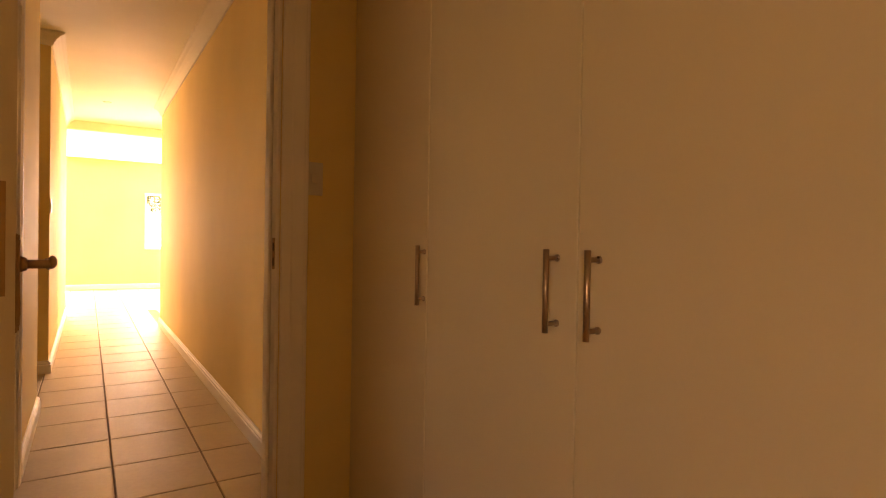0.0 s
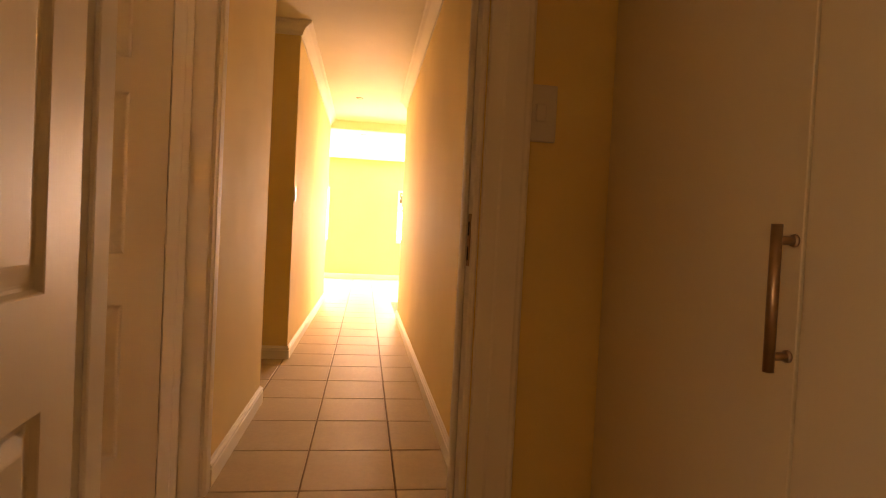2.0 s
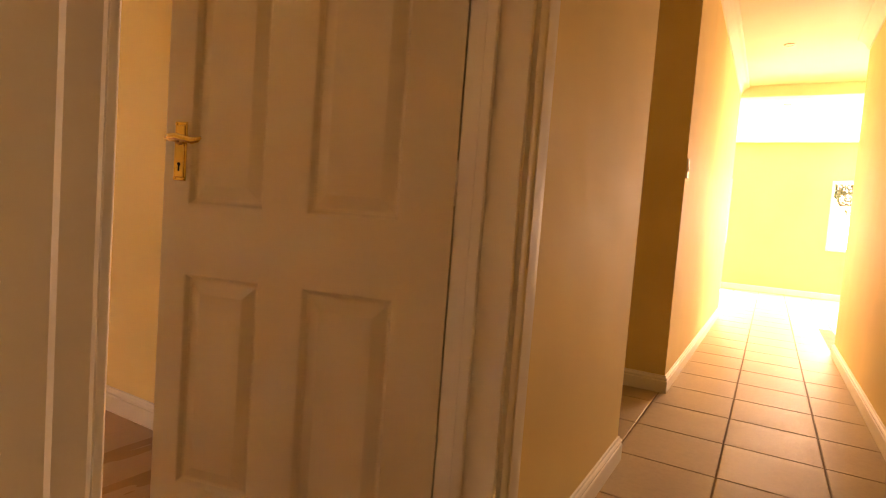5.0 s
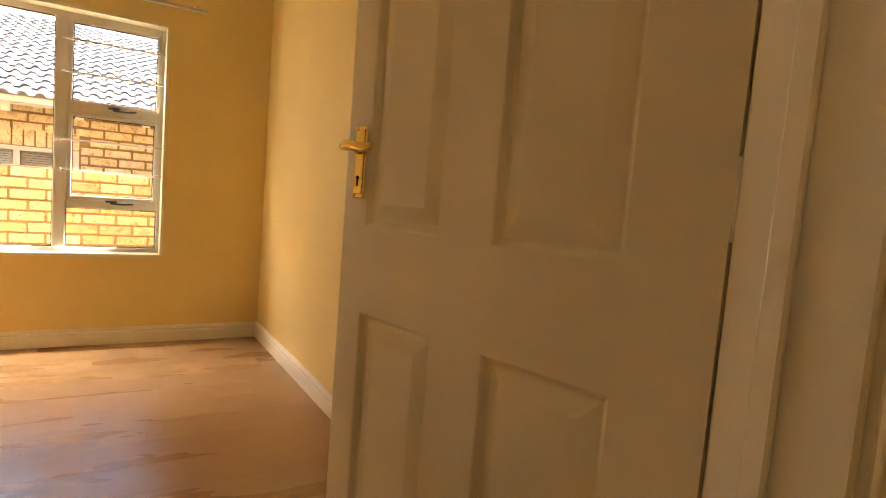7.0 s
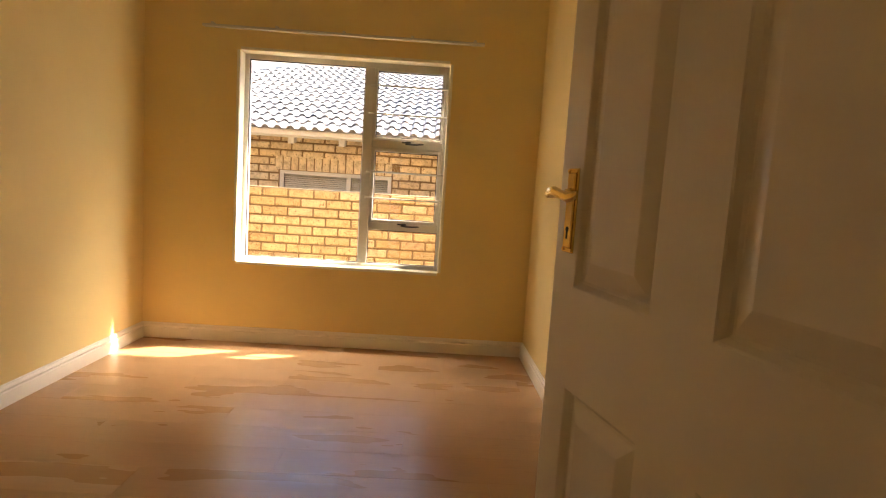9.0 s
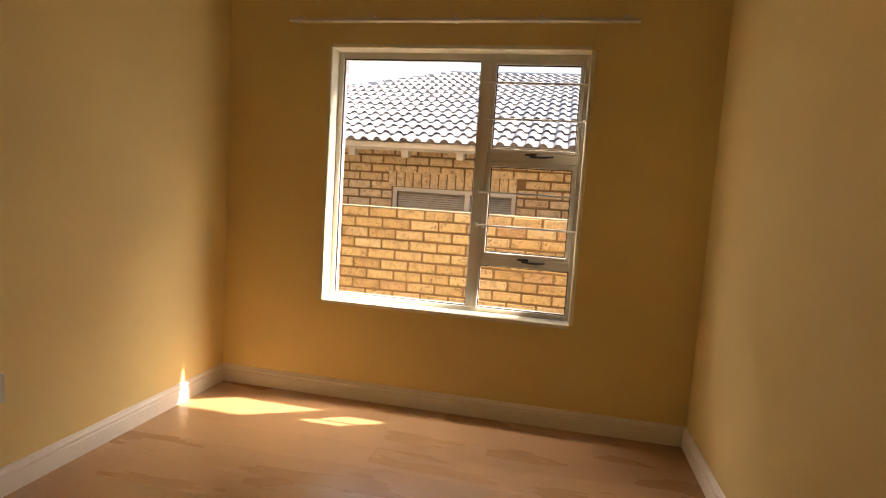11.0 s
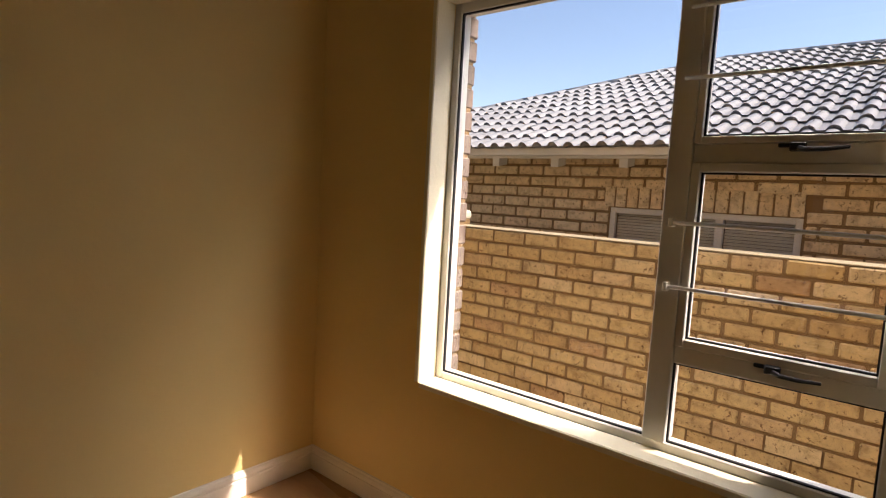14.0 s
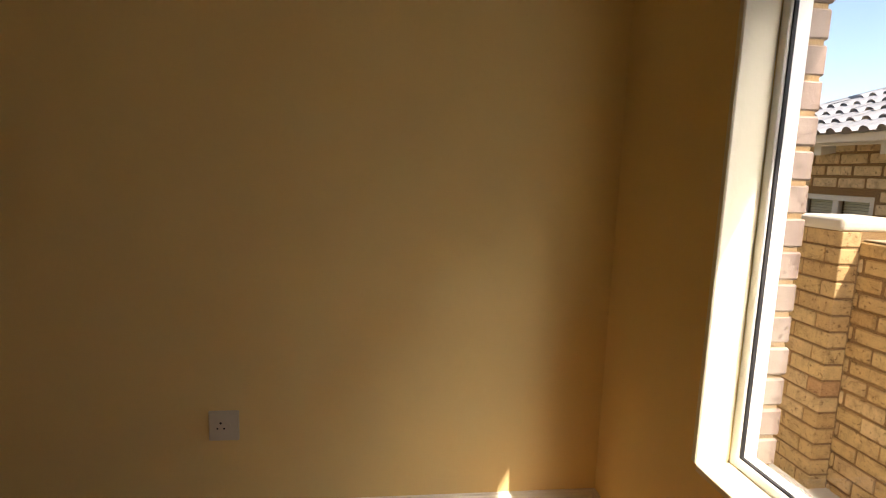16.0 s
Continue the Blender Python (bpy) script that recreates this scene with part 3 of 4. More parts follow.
def downlight(x, y):
    t = thing("downlight", (x, y, CEIL), "small recessed white ceiling downlight, switched off", "ceiling light", "ceiling downlights")
    b = bmesh.new()
    r = [(0.028, -0.001), (0.030, -0.004), (0.042, -0.005), (0.047, -0.002), (0.047, 0.0)]
    rings = [[b.verts.new((a * math.cos(k * math.pi / 10), a * math.sin(k * math.pi / 10), z)) for k in range(20)] for a, z in r]
    for p, q in zip(rings, rings[1:]):
        for k in range(20):
            b.faces.new((p[k], p[(k + 1) % 20], q[(k + 1) % 20], q[k]))
    part("rim", b, STEEL, t, "", True)
    part("bulb", rod(bmesh.new(), (0, 0, -0.003), (0, 0, -0.0005), 0.0275, 20), PLASTIC, t)


downlight(0.077, 7.12)
downlight(0.115, 9.66)


# ---- bedroom window ----
window = thing("window_1", (0, 0, 0), "white aluminium casement window with black gaskets and thin security bars", "window")
window["kind"] = "structure"
FX0, FX1 = -4.045, -3.985


def bar(nm, y0, y1, z0, z1, x0=FX0, x1=FX1, mat=ALU, parent=window, bev=0.003):
    return part(nm, slab(x0, x1, y0, y1, z0, z1, bev), mat, parent)


bar("window_frame", WY0, WY0 + 0.030, WZ0, WZ1)
bar("window_frame", WY1 - 0.022, WY1, WZ0, WZ1)
bar("window_frame", WY0 + 0.030, WY1 - 0.022, WZ0, WZ0 + 0.028)
bar("window_frame", WY0 + 0.030, WY1 - 0.022, WZ1 - 0.034, WZ1)
bar("mullion", 1.482, 1.545, WZ0 + 0.028, WZ1 - 0.034, FX0 - 0.006, FX1 + 0.010)
bar("transom", 1.545, WY1 - 0.022, 1.338, 1.388)
bar("transom", 1.545, WY1 - 0.022, 0.794, 0.842)


def sash(y0, y1, z0, z1, w, nm="sash"):
    s = part(nm, slab(FX0 + 0.008, FX1 + 0.006, y0, y0 + w, z0, z1, 0.002), ALU, window)
    bb = s.data
    b = bmesh.new()
    b.from_mesh(bb)
    for q in ((y1 - w, y1, z0, z1), (y0 + w, y1 - w, z0, z0 + w), (y0 + w, y1 - w, z1 - w, z1)):
        box(b, FX0 + 0.008, FX1 + 0.006, *q, 0.002)
    b.to_mesh(bb)
    b.free()
    return s


def pane(y0, y1, z0, z1, x=-3.998, parent=window):
    g = part("pane", slab(x - 0.002, x + 0.002, y0, y1, z0, z1), GLASS, parent)
    g.visible_shadow = False
    gk = bmesh.new()
    w = 0.0045
    for q in ((y0, y0 + w, z0, z1), (y1 - w, y1, z0, z1), (y0 + w, y1 - w, z0, z0 + w), (y0 + w, y1 - w, z1 - w, z1)):
        box(gk, x - 0.006, x + 0.006, *q)
    part("gasket", gk, RUBBER, g)


sash(1.546, 2.007, 1.389, 1.850, 0.018)
sash(1.546, 2.007, 0.843, 1.337, 0.022)
pane(WY0 + 0.030, 1.482, WZ0 + 0.028, WZ1 - 0.034)
pane(1.565, 1.989, 1.408, 1.832)
pane(1.569, 1.985, 0.866, 1.314)
pane(1.545, 2.008, WZ0 + 0.028, 0.794)
for z in (1.735, 1.555, 1.178, 1.005):
    b = bmesh.new()
    rod(b, (-3.958, 1.515, z), (-3.958, WY1 + 0.001, z), 0.0054, 10)
    part("security_bar", b, ALU, window, "thin white security bar", True)
    if z < 1.3:
        part("bar_bracket", slab(-3.978, -3.950, 1.508, 1.520, z - 0.012, z + 0.012, 0.002), ALU, window)
for z in (1.378, 0.835):
    l = bmesh.new()
    box(l, -3.983, -3.966, 1.765, 1.800, z - 0.012, z + 0.010, 0.003)
    tube(l, [(-3.968, 1.785, z - 0.004), (-3.960, 1.80, z - 0.008), (-3.956, 1.84, z - 0.008), (-3.954, 1.885, z - 0.004)], [0.007, 0.006, 0.0055, 0.004], 8)
    box(l, -3.984, -3.974, 1.74, 1.765, z - 0.002, z + 0.008, 0.002)
    part("latch", l, LATCHBLACK, window, "black casement latch")

# plastered reveals inside the opening
for nm, q in (("reveal_south", (FX1, BX0 + 0.002, WY0 - 0.02, WY0 + 0.003, WZ0 - 0.002, WZ1)), ("reveal_north", (FX1, BX0 + 0.002, WY1 - 0.003, WY1 + 0.02, WZ0, WZ1)),
              ("reveal_head", (FX1, BX0 + 0.002, WY0 + 0.003, WY1 - 0.003, WZ1 - 0.003, WZ1 + 0.02)), ("reveal_sill", (FX1, BX0 + 0.002, WY0 + 0.003, WY1 - 0.003, WZ0 - 0.02, WZ0 + 0.003))):
    structure(obj("trim", slab(*q, 0.004), REVEAL), "pale painted plaster window reveal", "reveal")

# curtain track
rail = thing("curtain_rail", (0, 0, 0), "slim white double curtain track above the window", "curtain rail")
for x, z in ((-3.835, 2.002), (-3.795, 1.996)):
    part("track", slab(x - 0.007, x + 0.007, 0.50, 2.23, z - 0.008, z + 0.008, 0.002), PLASTIC, rail)
for y in (0.56, 0.95, 1.36, 1.78, 2.17):
    part("bracket", slab(BX0 - 0.001, -3.785, y - 0.008, y + 0.008, 2.004, 2.016, 0.002), PLASTIC, rail)

# ---- own house, outer skin ----
structure(obj("wall_outer", panel_wall("x", -4.108, -3.992, -2.5, 5.0, -0.3, 2.6, [(WY0, WY1, WZ0 - 0.02, WZ1)]), MORTAR), "brown face brick outer wall with recessed mortar", "wall")
outer = bpy.data.objects["wall_outer"]
structure(obj("trim", slab(-4.495, -3.99, -2.5, 5.0, 2.6, 2.72, 0.004), GUTTER), "white painted eave board under the roof edge", "eave")

# ---- outdoors ----
structure(obj("ground", slab(-160, 160, -160, 160, -0.6, -0.30), GRASS), "dry short lawn and bare ground around the house", "ground")


def cuboid_mesh(name, sx, sy, sz, bevel, mat):
    b = slab(-sx / 2, sx / 2, -sy / 2, sy / 2, -sz / 2, sz / 2, bevel)
    bmesh.ops.recalc_face_normals(b, faces=b.faces[:])
    me = bpy.data.meshes.new(name)
    b.to_mesh(me)
    b.free()
    me.materials.append(mat)
    return me


def piece(name, me, m, parent):
    o = new(name, me)
    o.parent = parent
    o.matrix_basis = m
    return o


def brick_run(parent, x, sign, y0, y1, z0, z1, near, mats, rng, holes=(), depth=0.10, wob=0.0025):
    """Stretcher bond on a face at x that looks along sign, bricks cut at the holes. Bricks inside near = (y0, y1, z0, z1) are parts, the others one joined mesh."""
    L, Hh, J = 0.222, 0.073, 0.0115
    meshes = {}
    rest = []
    k = 0
    z = z1 - Hh / 2
    while z > z0:
        y = y0 + (0.0 if k % 2 else -(L + J) / 2)
        while y < y1 + L:
            spans = [(y, y + L)]
            for h in holes:
                if h[2] < z < h[3]:
                    spans = [q for a, b in spans for q in ((a, min(b, h[0])), (max(a, h[1]), b)) if q[1] - q[0] > 0.03]
            for a, b in spans:
                c, ln = (a + b) / 2, round(b - a, 2) if b - a < L - 0.004 else L
                wobx = rng.uniform(-wob, wob)
                if near[0] < c < near[1] and (near[2] < z or ln != L) and z < near[3]:
                    if ln not in meshes:
                        meshes[ln] = cuboid_mesh("brick", depth, ln - 0.004, Hh - 0.004, 0.007, mats[0])
                    piece("brick", meshes[ln], pose(x - sign * (depth / 2) + wobx, c + rng.uniform(-0.002, 0.002), z + rng.uniform(-0.0015, 0.0015), rng.uniform(-0.5, 0.5), 0, rng.uniform(-0.6, 0.6)), parent)
                elif ln == L:
                    rest.append((x - sign * (depth / 2) + wobx, c, z))
            y += L + J
        z -= Hh + J
        k += 1
    vs, fs = [], []
    for cx, cy, cz in rest:
        n = len(vs)
        for a in (-1, 1):
            for b in (-1, 1):
                for c in (-1, 1):
                    vs.append((cx + a * depth / 2, cy + b * L / 2, cz + c * Hh / 2))
        fs += [tuple(n + i for i in q) for q in ((0, 1, 3, 2), (4, 6, 7, 5), (0, 4, 5, 1), (2, 3, 7, 6), (0, 2, 6, 4), (1, 5, 7, 3))]
    if vs:
        me = bpy.data.meshes.new("brickwork")
        me.from_pydata(vs, [], fs)
        me.materials.append(mats[1])
        o = new("brickwork", me)
        o.parent = parent
        o["kind"] = "stuff"


rng = random.Random(4)

# garden wall between the houses
GX, GTOP = -5.40, 1.012
garden = thing("garden_wall", (0, 0, 0), "straw-coloured clay brick garden wall with brown mortar and pale capping", "garden wall")
gcore = part("mortar_core", slab(GX - 0.21, GX - 0.010, -6.0, 9.0, -0.32, GTOP - 0.004), MORTAR, garden)
cap = bmesh.new()
box(cap, GX - 0.215, GX - 0.006, -0.42, 9.0, GTOP - 0.002, GTOP + 0.005, 0.002)
box(cap, GX - 0.215, GX - 0.006, -6.0, -0.74, GTOP - 0.002, GTOP + 0.005, 0.002)
part("capping", cap, CAPPING, garden, "thin pale mortar capping")
part("pier_core", slab(GX - 0.24, GX + 0.105, -0.735, -0.425, -0.32, 1.055), MORTAR, garden)
pc = slab(GX - 0.25, GX + 0.122, -0.755, -0.415, 1.052, 1.118, 0.022, None, 3)
part("pier_cap", pc, COPING, garden, "rounded pale mortar pier cap")
brick_run(gcore, GX, 1, -6.0, 9.0, -0.3, GTOP - 0.004, (-1.0, 2.35, 0.15, 2.0), (BRICK, BRICK_JOINED), rng, holes=[(-0.70, -0.46, -1, 3)], depth=0.10, wob=0.004)
pb = cuboid_mesh("brick", 0.106, 0.222, 0.073, 0.004, BRICK)
ph = cuboid_mesh("half_brick", 0.106, 0.090, 0.073, 0.004, BRICK)
z, k = 1.052 - 0.038, 0
while z > -0.3:
    a, b2 = ((-0.740 + 0.111, -0.420 - 0.045) if k % 2 else (-0.420 - 0.111, -0.740 + 0.045))
    piece("brick", pb, pose(GX + 0.112 - 0.053, a, z), gcore)
    piece("brick", ph, pose(GX + 0.112 - 0.053, b2, z), gcore)
    z -= 0.0845
    k += 1

# ---- neighbouring house ----
HX = -6.36
house = thing("neighbour_house", (0, 0, 0), "single-storey straw brick house with grey concrete tile roof and white gutter", "house")
hwall = part("wall", panel_wall("x", HX - 0.22, HX - 0.006, -4.0, 9.0, -0.32, 1.60, [(0.31, 1.52, 0.42, 1.195), (-1.99, -1.35, 0.42, 1.195)]), MORTAR, house)
brick_run(hwall, HX, 1, -4.0, 9.0, 0.25, 1.575, (-2.7, 2.6, 0.96, 2.0), (HBRICK, HBRICK_JOINED), rng, holes=[(0.30, 1.53, 0.40, 1.21), (0.26, 1.57, 1.21, 1.36), (-2.0, -1.34, 0.40, 1.21)], depth=0.05)
sold = cuboid_mesh("soldier_brick", 0.05, 0.073, 0.150, 0.004, HBRICK)
y = 0.30
while y < 1.56:
    piece("brick", sold, pose(HX - 0.025, y, 1.275, rng.uniform(-0.6, 0.6)), hwall)
    y += 0.0845


def house_window(y0, y1, ym):
    """A two-light window in the neighbour's wall, from y0 to y1 with its mullion at ym, blinds behind the panes."""
    z0, z1, w = 0.42, 1.195, 0.040
    nw = part("window", slab(HX - 0.05, HX - 0.012, y0, y0 + w, z0, z1, 0.002), ALU, house, "white aluminium window with venetian blinds")
    for q in ((y1 - w, y1, z0, z1), (y0 + w, y1 - w, z1 - w, z1), (y0 + w, y1 - w, z0, z0 + w), (ym - 0.025, ym + 0.025, z0 + w, z1 - w)):
        part("window_frame", slab(HX - 0.05, HX - 0.012, *q, 0.002), ALU, nw)
    lights = ((y0 + w, ym - 0.025), (ym + 0.025, y1 - w))
    for a, b in lights:
        pane_ = part("pane", slab(HX - 0.042, HX - 0.038, a, b, z0 + w, z1 - w), GLASS, nw)
        pane_.visible_shadow = False
    slats = bmesh.new()
    z = z1 - w - 0.008
    while z > z0 + w:
        for a, b in lights:
            box(slats, -0.011, 0.011, a + 0.002, b - 0.002, -0.0006, 0.0006, 0, pose(HX - 0.062, 0, z, 0, 52, 0))
        z -= 0.021
    part("blind", slats, BLIND, nw, "closed grey venetian blind")
    # backing sheet with the unlit room's shade put into its colour
    part("shade_backing", slab(HX - 0.20, HX - 0.16, y0 - 0.06, y1 + 0.08, z0 - 0.06, z1 + 0.045), ROOMSHADE, nw)


house_window(0.31, 1.52, 1.055)
house_window(-1.99, -1.35, -1.67)
SL = 0.37
th = math.atan(SL)
EX, EZ = -6.05, 1.605
gut = bmesh.new()
box(gut, EX - 0.075, EX, -3.35, 9.0, 1.545, 1.603, 0.006)
part("gutter", gut, GUTTER, house, "white painted box gutter")
part("fascia", slab(EX - 0.10, EX - 0.076, -3.35, 9.0, 1.53, 1.63), GUTTER, house)
sof = bmesh.new()
yy = -3.20
while yy < 8.5:
    r = bmesh.ops.create_cube(sof, size=1.0)
    for v in r["verts"]:
        top = v.co.z > 0
        out = v.co.x > 0
        v.co = Vector((EX - 0.085 if out else EX - 0.20, yy + v.co.y * 0.062, 1.60 if top else (1.468 if out else 1.49)))
    yy += 0.525
    part("rafter_tail", sof, GUTTER, house)
    sof = bmesh.new()
sof.free()
RY0, RN, HCY = 0.05, 16, -3.25
run = 4.0
HK = (RY0 - HCY) / run
roof = part("roof", bmesh.new(), ROOF_JOINED, house, "grey profiled concrete tile hipped roof")
me = roof.data
rz = EZ - 0.03 + run * SL
vsr = [(EX, HCY, EZ - 0.03), (EX, 9, EZ - 0.03), (EX - run, 9, rz), (EX - run, RY0, rz), (EX - 2 * run, 9, EZ - 0.03), (EX - 2 * run, HCY, EZ - 0.03)]
me.from_pydata(vsr, [], [(0, 1, 2, 3), (3, 2, 4, 5), (0, 3, 5)])
GA = run / math.cos(th) / RN
TW = 0.25


def tile_geometry():
    """A double-roll tile: flat pans, narrow rolls, an undercut front edge lifted off the course below."""
    n = 24
    vs, fs = [], []
    for v0, lift, tall, under in ((-0.02, 0.019, 0.031, 0.028), (GA + 0.03, 0.0, 0.024, 0.0)):
        for dz, dv in ((0.0, 0.0), (-0.020, under)):
            for k in range(n + 1):
                u = k / n
                w = abs((2 * u + 0.5) % 1.0 - 0.5) / 0.29
                w = math.sqrt(max(0.0, 1 - w * w))
                vs.append((u * TW, v0 + dv, tall * w + lift + dz * (1 + 0.9 * w)))
    m = n + 1
    for k in range(n):
        fs.append((k, k + 1, 2 * m + k + 1, 2 * m + k))
        fs.append((k + 1, k, m + k, m + k + 1))
        fs.append((3 * m + k, 3 * m + k + 1, m + k + 1, m + k))
    return vs, fs


tv, tf = tile_geometry()
tme = bpy.data.meshes.new("roof_tile")
tme.from_pydata(tv, [], tf)
tme.materials.append(ROOF)
ca, sa = math.cos(th), math.sin(th)
jv, jf = [], []
count = 0
for r in range(RN):
    s = r * GA
    x, z = EX + 0.03 - s * ca, EZ - 0.012 + s * sa
    ylo = HCY + s * ca * HK
    yk = HCY + math.ceil((ylo - HCY) / TW) * TW
    while yk < 8.7:
        base = Matrix(((0, -ca, -sa * -1, x), (1, 0, 0, yk + rng.uniform(-0.004, 0.004)), (0, sa, ca, z + rng.uniform(0, 0.004)), (0, 0, 0, 1)))
        base[0][2] = sa
        if yk < 2.5 and yk > -3.3 and count < 300:
            piece("roof_tile", tme, base, roof)
            count += 1
        else:
            n = len(jv)
            jv += [tuple(base @ Vector(v)) for v in tv]
            jf += [tuple(n + i for i in f) for f in tf]
        yk += TW
jm = bpy.data.meshes.new("roof_tiling")
jm.from_pydata(jv, [], jf)
jm.materials.append(ROOF_JOINED)
o = new("roof_tiling", jm)
o.parent = roof
o["kind"] = "stuff"


def ridge_cap(p, q, n):
    p, q = Vector(p), Vector(q)
    for k in range(n):
        a, b = p.lerp(q, k / n), p.lerp(q, (k + 1.08) / n)
        bm = bmesh.new()
        d = (b - a).normalized()
        side = d.cross(Vector((0, 0, 1))).normalized()
        up = side.cross(d)
        rings = []
        for c, rr in ((a, 0.088), (b, 0.085)):
            rings.append([bm.verts.new(c + side * rr * math.cos(t) + up * (rr * 0.55 * math.sin(t) - 0.022)) for t in [math.pi * j / 8 for j in range(9)]])
        for j in range(8):
            bm.faces.new((rings[0][j], rings[0][j + 1], rings[1][j + 1], rings[1][j]))
        bm.faces.new(rings[0])
        part("ridge_tile", bm, ROOF, roof, "", True)


ridge_cap((EX, HCY, EZ + 0.01), (EX - run, RY0, rz + 0.04), 20)
ridge_cap((EX - run, RY0, rz + 0.04), (EX - run, 8.8, rz + 0.04), 30)

# own house: bricks of the window's outer reveal and of the face round it
z, k = WZ0 - 0.02 - 0.037 + 0.0845, 0
while z < 2.2:
    w = 0.222 if k % 2 else 0.105
    rb = cuboid_mesh("reveal_brick", 0.085, w, 0.073, 0.005, OWNBRICK)
    wob = rng.uniform(-0.004, 0.003)
    piece("brick", rb, pose(XOUT + 0.0425, WY0 - w / 2 + wob + 0.006, z), outer)
    piece("brick", rb, pose(XOUT + 0.0425, WY1 + w / 2 - wob - 0.006, z), outer)
    z += 0.0845
    k += 1
sb = cuboid_mesh("sill_brick", 0.14, 0.073, 0.105, 0.005, OWNBRICK)
y = WY0 + 0.04
while y < WY1:
    piece("brick", sb, pose(XOUT + 0.045, y, WZ0 - 0.075, 0, -14, 0), outer)
    y += 0.0845


# ---- far room: windows and what they show ----
def far_window(name, q):
    t = thing(name, (0, 0, 0), "white aluminium window with bright garden behind it", "window")
    t["kind"] = "structure"
    x0, x1, z0, z1 = q
    y0, y1 = FARY + 0.08, FARY + 0.13
    xm, zm = (x0 + x1) / 2, z0 + 0.62 * (z1 - z0)
    for a, b, c, d in ((x0, x0 + 0.04, z0, z1), (x1 - 0.04, x1, z0, z1), (x0 + 0.04, x1 - 0.04, z0, z0 + 0.04), (x0 + 0.04, x1 - 0.04, z1 - 0.04, z1), (xm - 0.03, xm + 0.03, z0 + 0.04, z1 - 0.04)):
        part("window_frame", slab(a, b, y0, y1, c, d, 0.003), ALU, t)
    for a, b in ((x0 + 0.04, xm - 0.03), (xm + 0.03, x1 - 0.04)):
        part("transom", slab(a, b, y0, y1, zm - 0.03, zm + 0.03, 0.003), ALU, t)
        for c, d in ((z0 + 0.04, zm - 0.03), (zm + 0.03, z1 - 0.04)):
            g = part("pane", slab(a, b, y0 + 0.023, y0 + 0.027, c, d), GLASS, t)
            g.visible_shadow = False
    part("window_sill", slab(x0, x1, FARY - 0.015, y0, z0 - 0.02, z0 + 0.003, 0.003), REVEAL, t)
    return t


far_window("window_2", FW1)
far_window("window_3", FW2)
# frame of the invented east opening, out of view, around the fill lamp
gd = thing("added_opening_frame", (0, 0, 0), "white aluminium frame of an unseen opening added for light", "window")
gd["kind"] = "structure"
for a, b, c, d in ((9.5, 9.55, 0.08, 2.1), (11.65, 11.7, 0.08, 2.1), (9.55, 11.65, 0.08, 0.13), (9.55, 11.65, 2.05, 2.1), (10.57, 10.63, 0.13, 2.05)):
    part("window_frame", slab(5.36, 5.42, a, b, c, d, 0.003), ALU, gd)
# unseen reflector: pale ground added to throw light onto the shaded brick walls
structure(obj("bounce_slab", slab(HX - 0.2, XOUT + 0.05, -8.0, 12.0, -0.302, -0.285), COPING), "unseen pale slab between the houses, added to bounce light", "pavement")
structure(obj("pavement", slab(-30, 30, 19.0, 25.5, -0.302, -0.285), COPING), "pale sunlit concrete paving beyond the lawn", "pavement")


def tree(x, y, h, seed):
    r = random.Random(seed)
    t = thing("tree", (x, y, -0.3), "leafy garden tree with a slender trunk", "tree", "garden trees")
    tb = bmesh.new()
    tube(tb, [(0, 0, 0), (0.06, 0.02, h * 0.25), (0.0, 0.08, h * 0.5), (0.1, 0.05, h * 0.75)], [0.16, 0.12, 0.09, 0.04], 10)
    tips = []
    for k in range(9):
        a = k * 2.4 + r.uniform(-0.3, 0.3)
        z0 = h * r.uniform(0.28, 0.55)
        e = Vector((math.cos(a) * h * r.uniform(0.2, 0.36), math.sin(a) * h * r.uniform(0.2, 0.36), z0 + h * r.uniform(0.12, 0.4)))
        tube(tb, [(0.03, 0.04, z0), tuple(e * 0.5 + Vector((0, 0, z0 * 0.55))), tuple(e)], [0.06, 0.04, 0.015], 6)
        tips.append(e)
    part("trunk", tb, BARK, t, "", True)
    vs, fs = [], []
    for k in range(2600):
        c = r.choice(tips) + Vector((r.gauss(0, 0.42), r.gauss(0, 0.42), r.gauss(0, 0.32)))
        a, b = Vector((r.gauss(0, 1), r.gauss(0, 1), r.gauss(0, 1))).normalized(), Vector((r.gauss(0, 1), r.gauss(0, 1), r.gauss(0, 1)))
        b = (b - a * a.dot(b)).normalized()
        n = len(vs)
        vs += [tuple(c - a * 0.09), tuple(c + b * 0.04), tuple(c + a * 0.09), tuple(c - b * 0.04)]
        fs.append((n, n + 1, n + 2, n + 3))
    m = bpy.data.meshes.new("crown")
    m.from_pydata(vs, [], fs)
    m.materials.append(LEAF)
    o = new("crown", m)
    o.parent = t


for x, y, h, s in ((3.6, 29, 5.2, 1), (-3.4, 28, 5.0, 2), (0.6, 31, 5.6, 3), (7.5, 30, 4.8, 5)):
    tree(x, y, h, s)
hv, hf = [], []
hr = random.Random(9)
for k in range(7000):
    c = Vector((hr.uniform(-14, 16), 26.6 + hr.uniform(-0.5, 0.5), -0.25 + 1.25 * hr.random() ** 0.8))
    a = Vector((hr.gauss(0, 1), hr.gauss(0, 1), hr.gauss(0, 1))).normalized() * 0.10
    b = a.cross(Vector((hr.gauss(0, 1), hr.gauss(0, 1), hr.gauss(0, 1)))).normalized() * 0.06
    n = len(hv)
    hv += [tuple(c - a), tuple(c + b), tuple(c + a), tuple(c - b)]
    hf.append((n, n + 1, n + 2, n + 3))
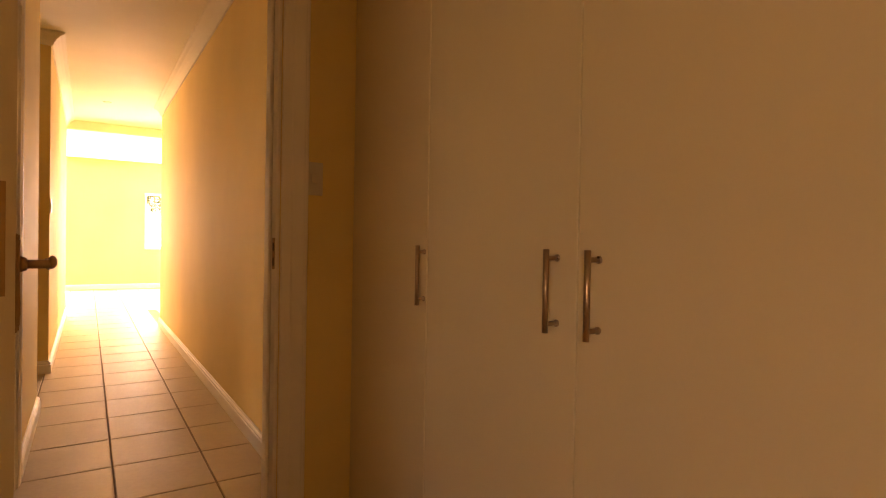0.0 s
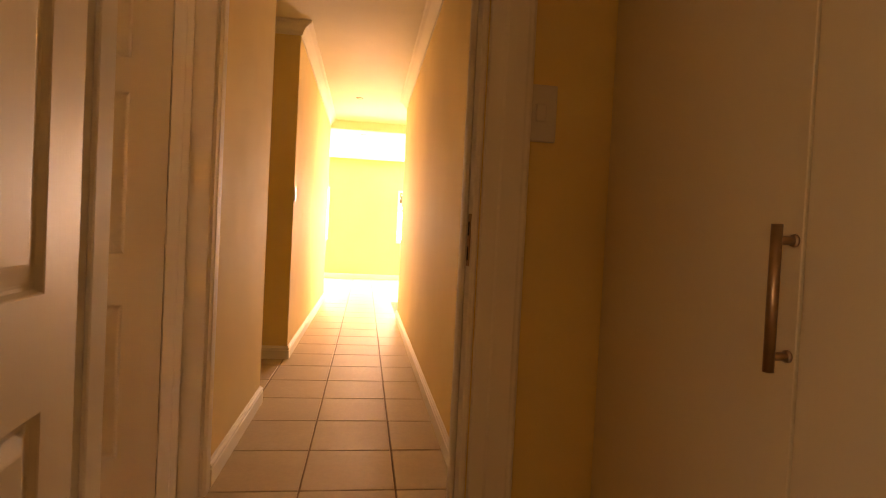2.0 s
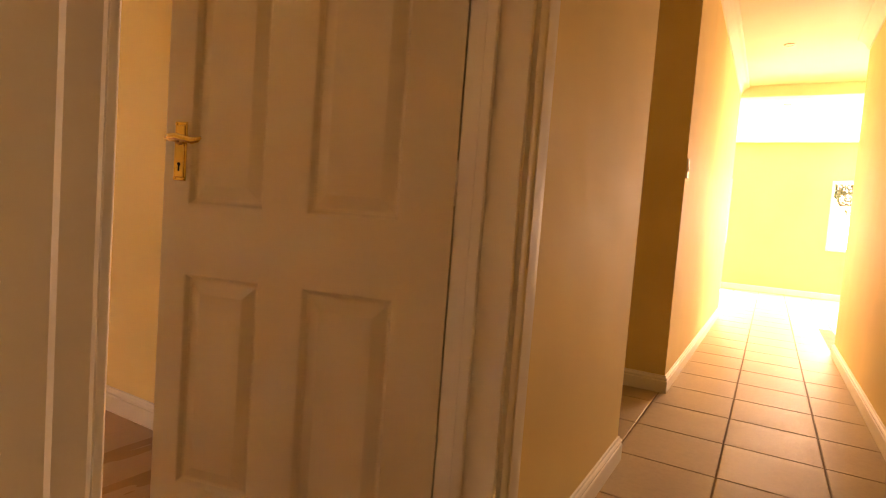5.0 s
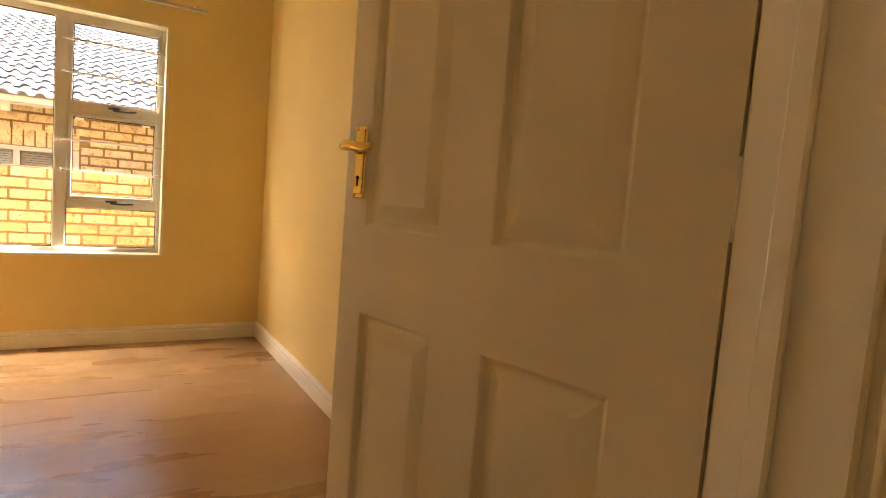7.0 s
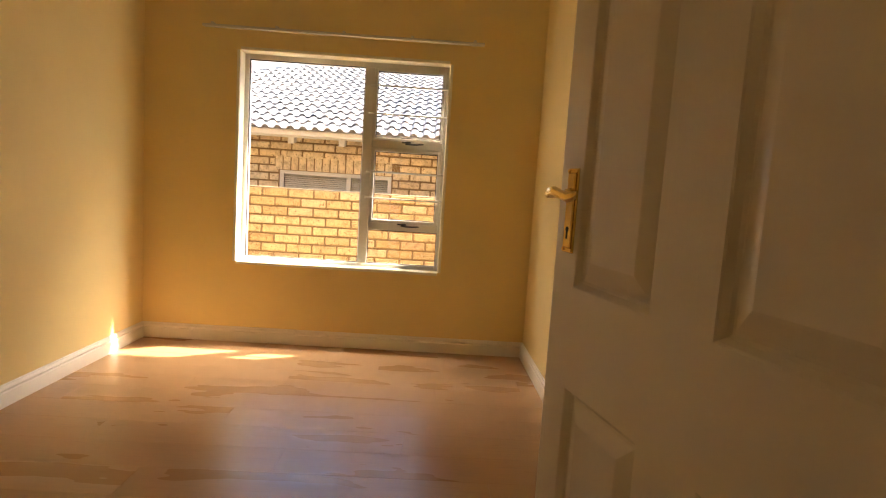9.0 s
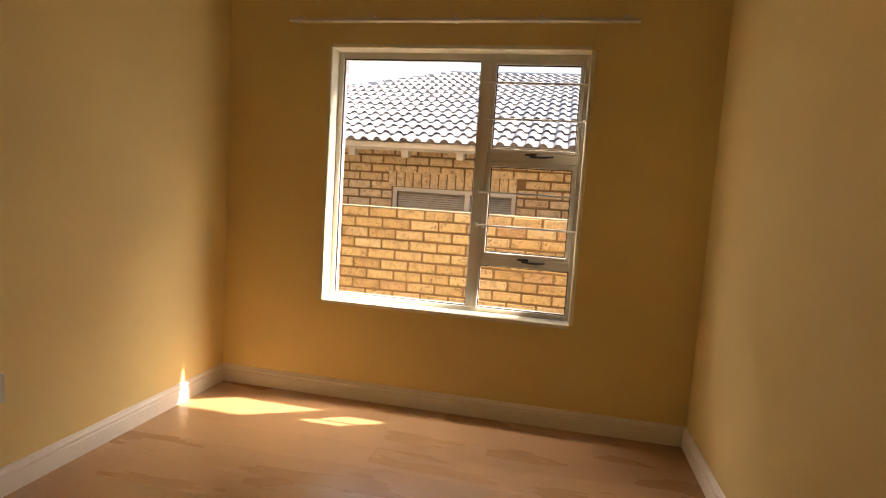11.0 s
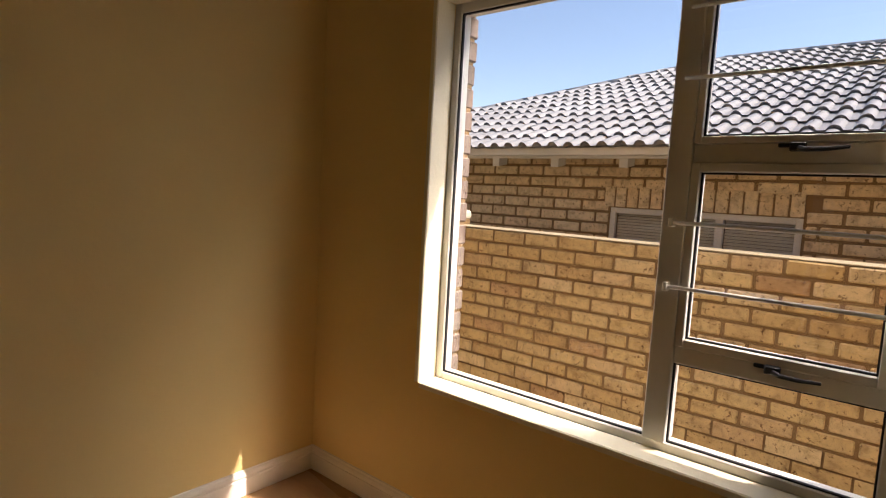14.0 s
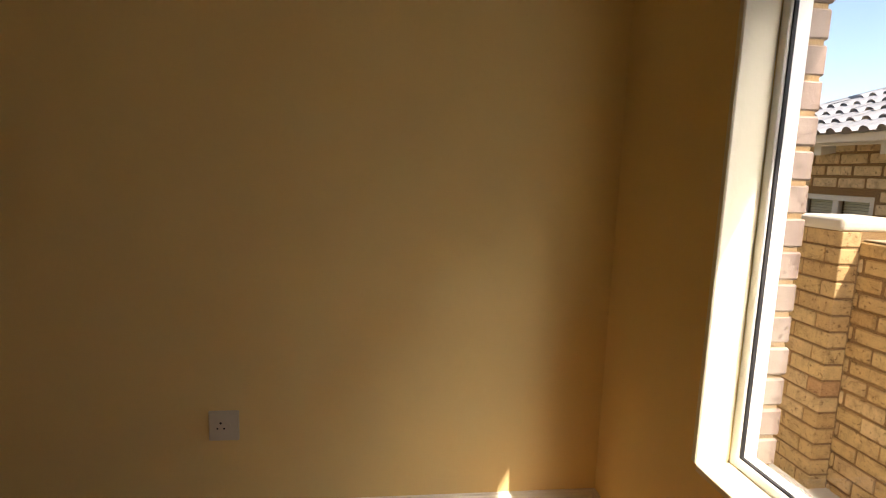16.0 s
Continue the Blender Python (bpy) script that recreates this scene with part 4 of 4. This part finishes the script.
hm = bpy.data.meshes.new("hedge")
hm.from_pydata(hv, [], hf)
hm.materials.append(LEAF)
tagged(new("hedge", hm), "low clipped green hedge at the garden edge", "hedge", kind="stuff")

# ---- floor pieces ----
TX, TY, TJ = 0.387, 0.420, 0.007
TCX, TCY = 0.004, 3.295         # a corner where four tiles meet
full = cuboid_mesh("floor_tile", TX - TJ, TY - TJ, 0.008, 0.0025, TILE)
east = cuboid_mesh("floor_tile_cut", PE - TCX - TX - TJ, TY - TJ, 0.008, 0.0025, TILE)
row = -4
while TCY + row * TY < 8.6:
    cy = TCY + (row + 0.5) * TY
    if cy > 1.45:
        for tile_me, cx in ((full, TCX - TX / 2), (full, TCX + TX / 2), (east, (TCX + TX + PE) / 2)):
            piece("floor_tile", tile_me, pose(cx, cy, -0.004 + rng.uniform(-0.0004, 0.0004), rng.uniform(-0.06, 0.06), rng.uniform(-0.06, 0.06), 0), floor)
    if RS - 0.1 < cy < RNF + 0.2:
        for k in range(1, 5):
            piece("floor_tile", full, pose(TCX - (k + 0.5) * TX, cy, -0.004), floor)
    row += 1
vs, fs = [], []
row0 = row
for j in range(-20, 34):
    for k in range(-12, 14):
        cx, cy = TCX + (k + 0.5) * TX, TCY + (j + 0.5) * TY
        if cy > TCY + row0 * TY and -4.8 < cx < 5.4 and cy < FARY + 0.2 or (EEND - 0.1 < cy < TCY + row0 * TY and cx > 0.7 and cx < 5.4):
            n = len(vs)
            a, b = (TX - TJ) / 2, (TY - TJ) / 2
            for z, e in ((-0.008, 0), (-0.002, 0), (0.0, 0.002)):
                vs += [(cx - a + e, cy - b + e, z), (cx + a - e, cy - b + e, z), (cx + a - e, cy + b - e, z), (cx - a + e, cy + b - e, z)]
            for lv in (0, 4):
                for q in range(4):
                    fs.append((n + lv + q, n + lv + (q + 1) % 4, n + lv + 4 + (q + 1) % 4, n + lv + 4 + q))
            fs.append((n + 8, n + 9, n + 10, n + 11))
me = bpy.data.meshes.new("floor_tiling")
me.from_pydata(vs, [], fs)
me.materials.append(TILE)
o = new("floor_tiling", me)
o.parent = floor
o["kind"] = "stuff"

PWD, PLN = 0.192, 1.285
plank = cuboid_mesh("plank", PWD - 0.0004, PLN - 0.0004, 0.006, 0.0004, LAMINATE)
k = 0
x = BX0 + PWD / 2 - 0.06
while x < BX1 + 0.1:
    y = BY0 - 0.02 + PLN / 2 - PLN * ((k * 0.37) % 1.0)
    while y - PLN / 2 < BY1:
        lo, hi = max(y - PLN / 2, BY0 - 0.004), min(y + PLN / 2, BY1 + 0.004)
        if hi - lo > 0.03:
            if hi - lo > PLN - 0.01:
                mm = plank
            else:
                mm = cuboid_mesh("plank_cut", PWD - 0.0004, hi - lo - 0.0004, 0.006, 0.0004, LAMINATE)
            piece("plank", mm, pose(x, (lo + hi) / 2, 0.0), floor_bed)
        y += PLN
    x += PWD
    k += 1
structure(obj("threshold", slab(-0.49, -0.40, D2S, D2N, 0.0, 0.007, 0.003), STEEL), "thin metal threshold strip in the doorway", "threshold")
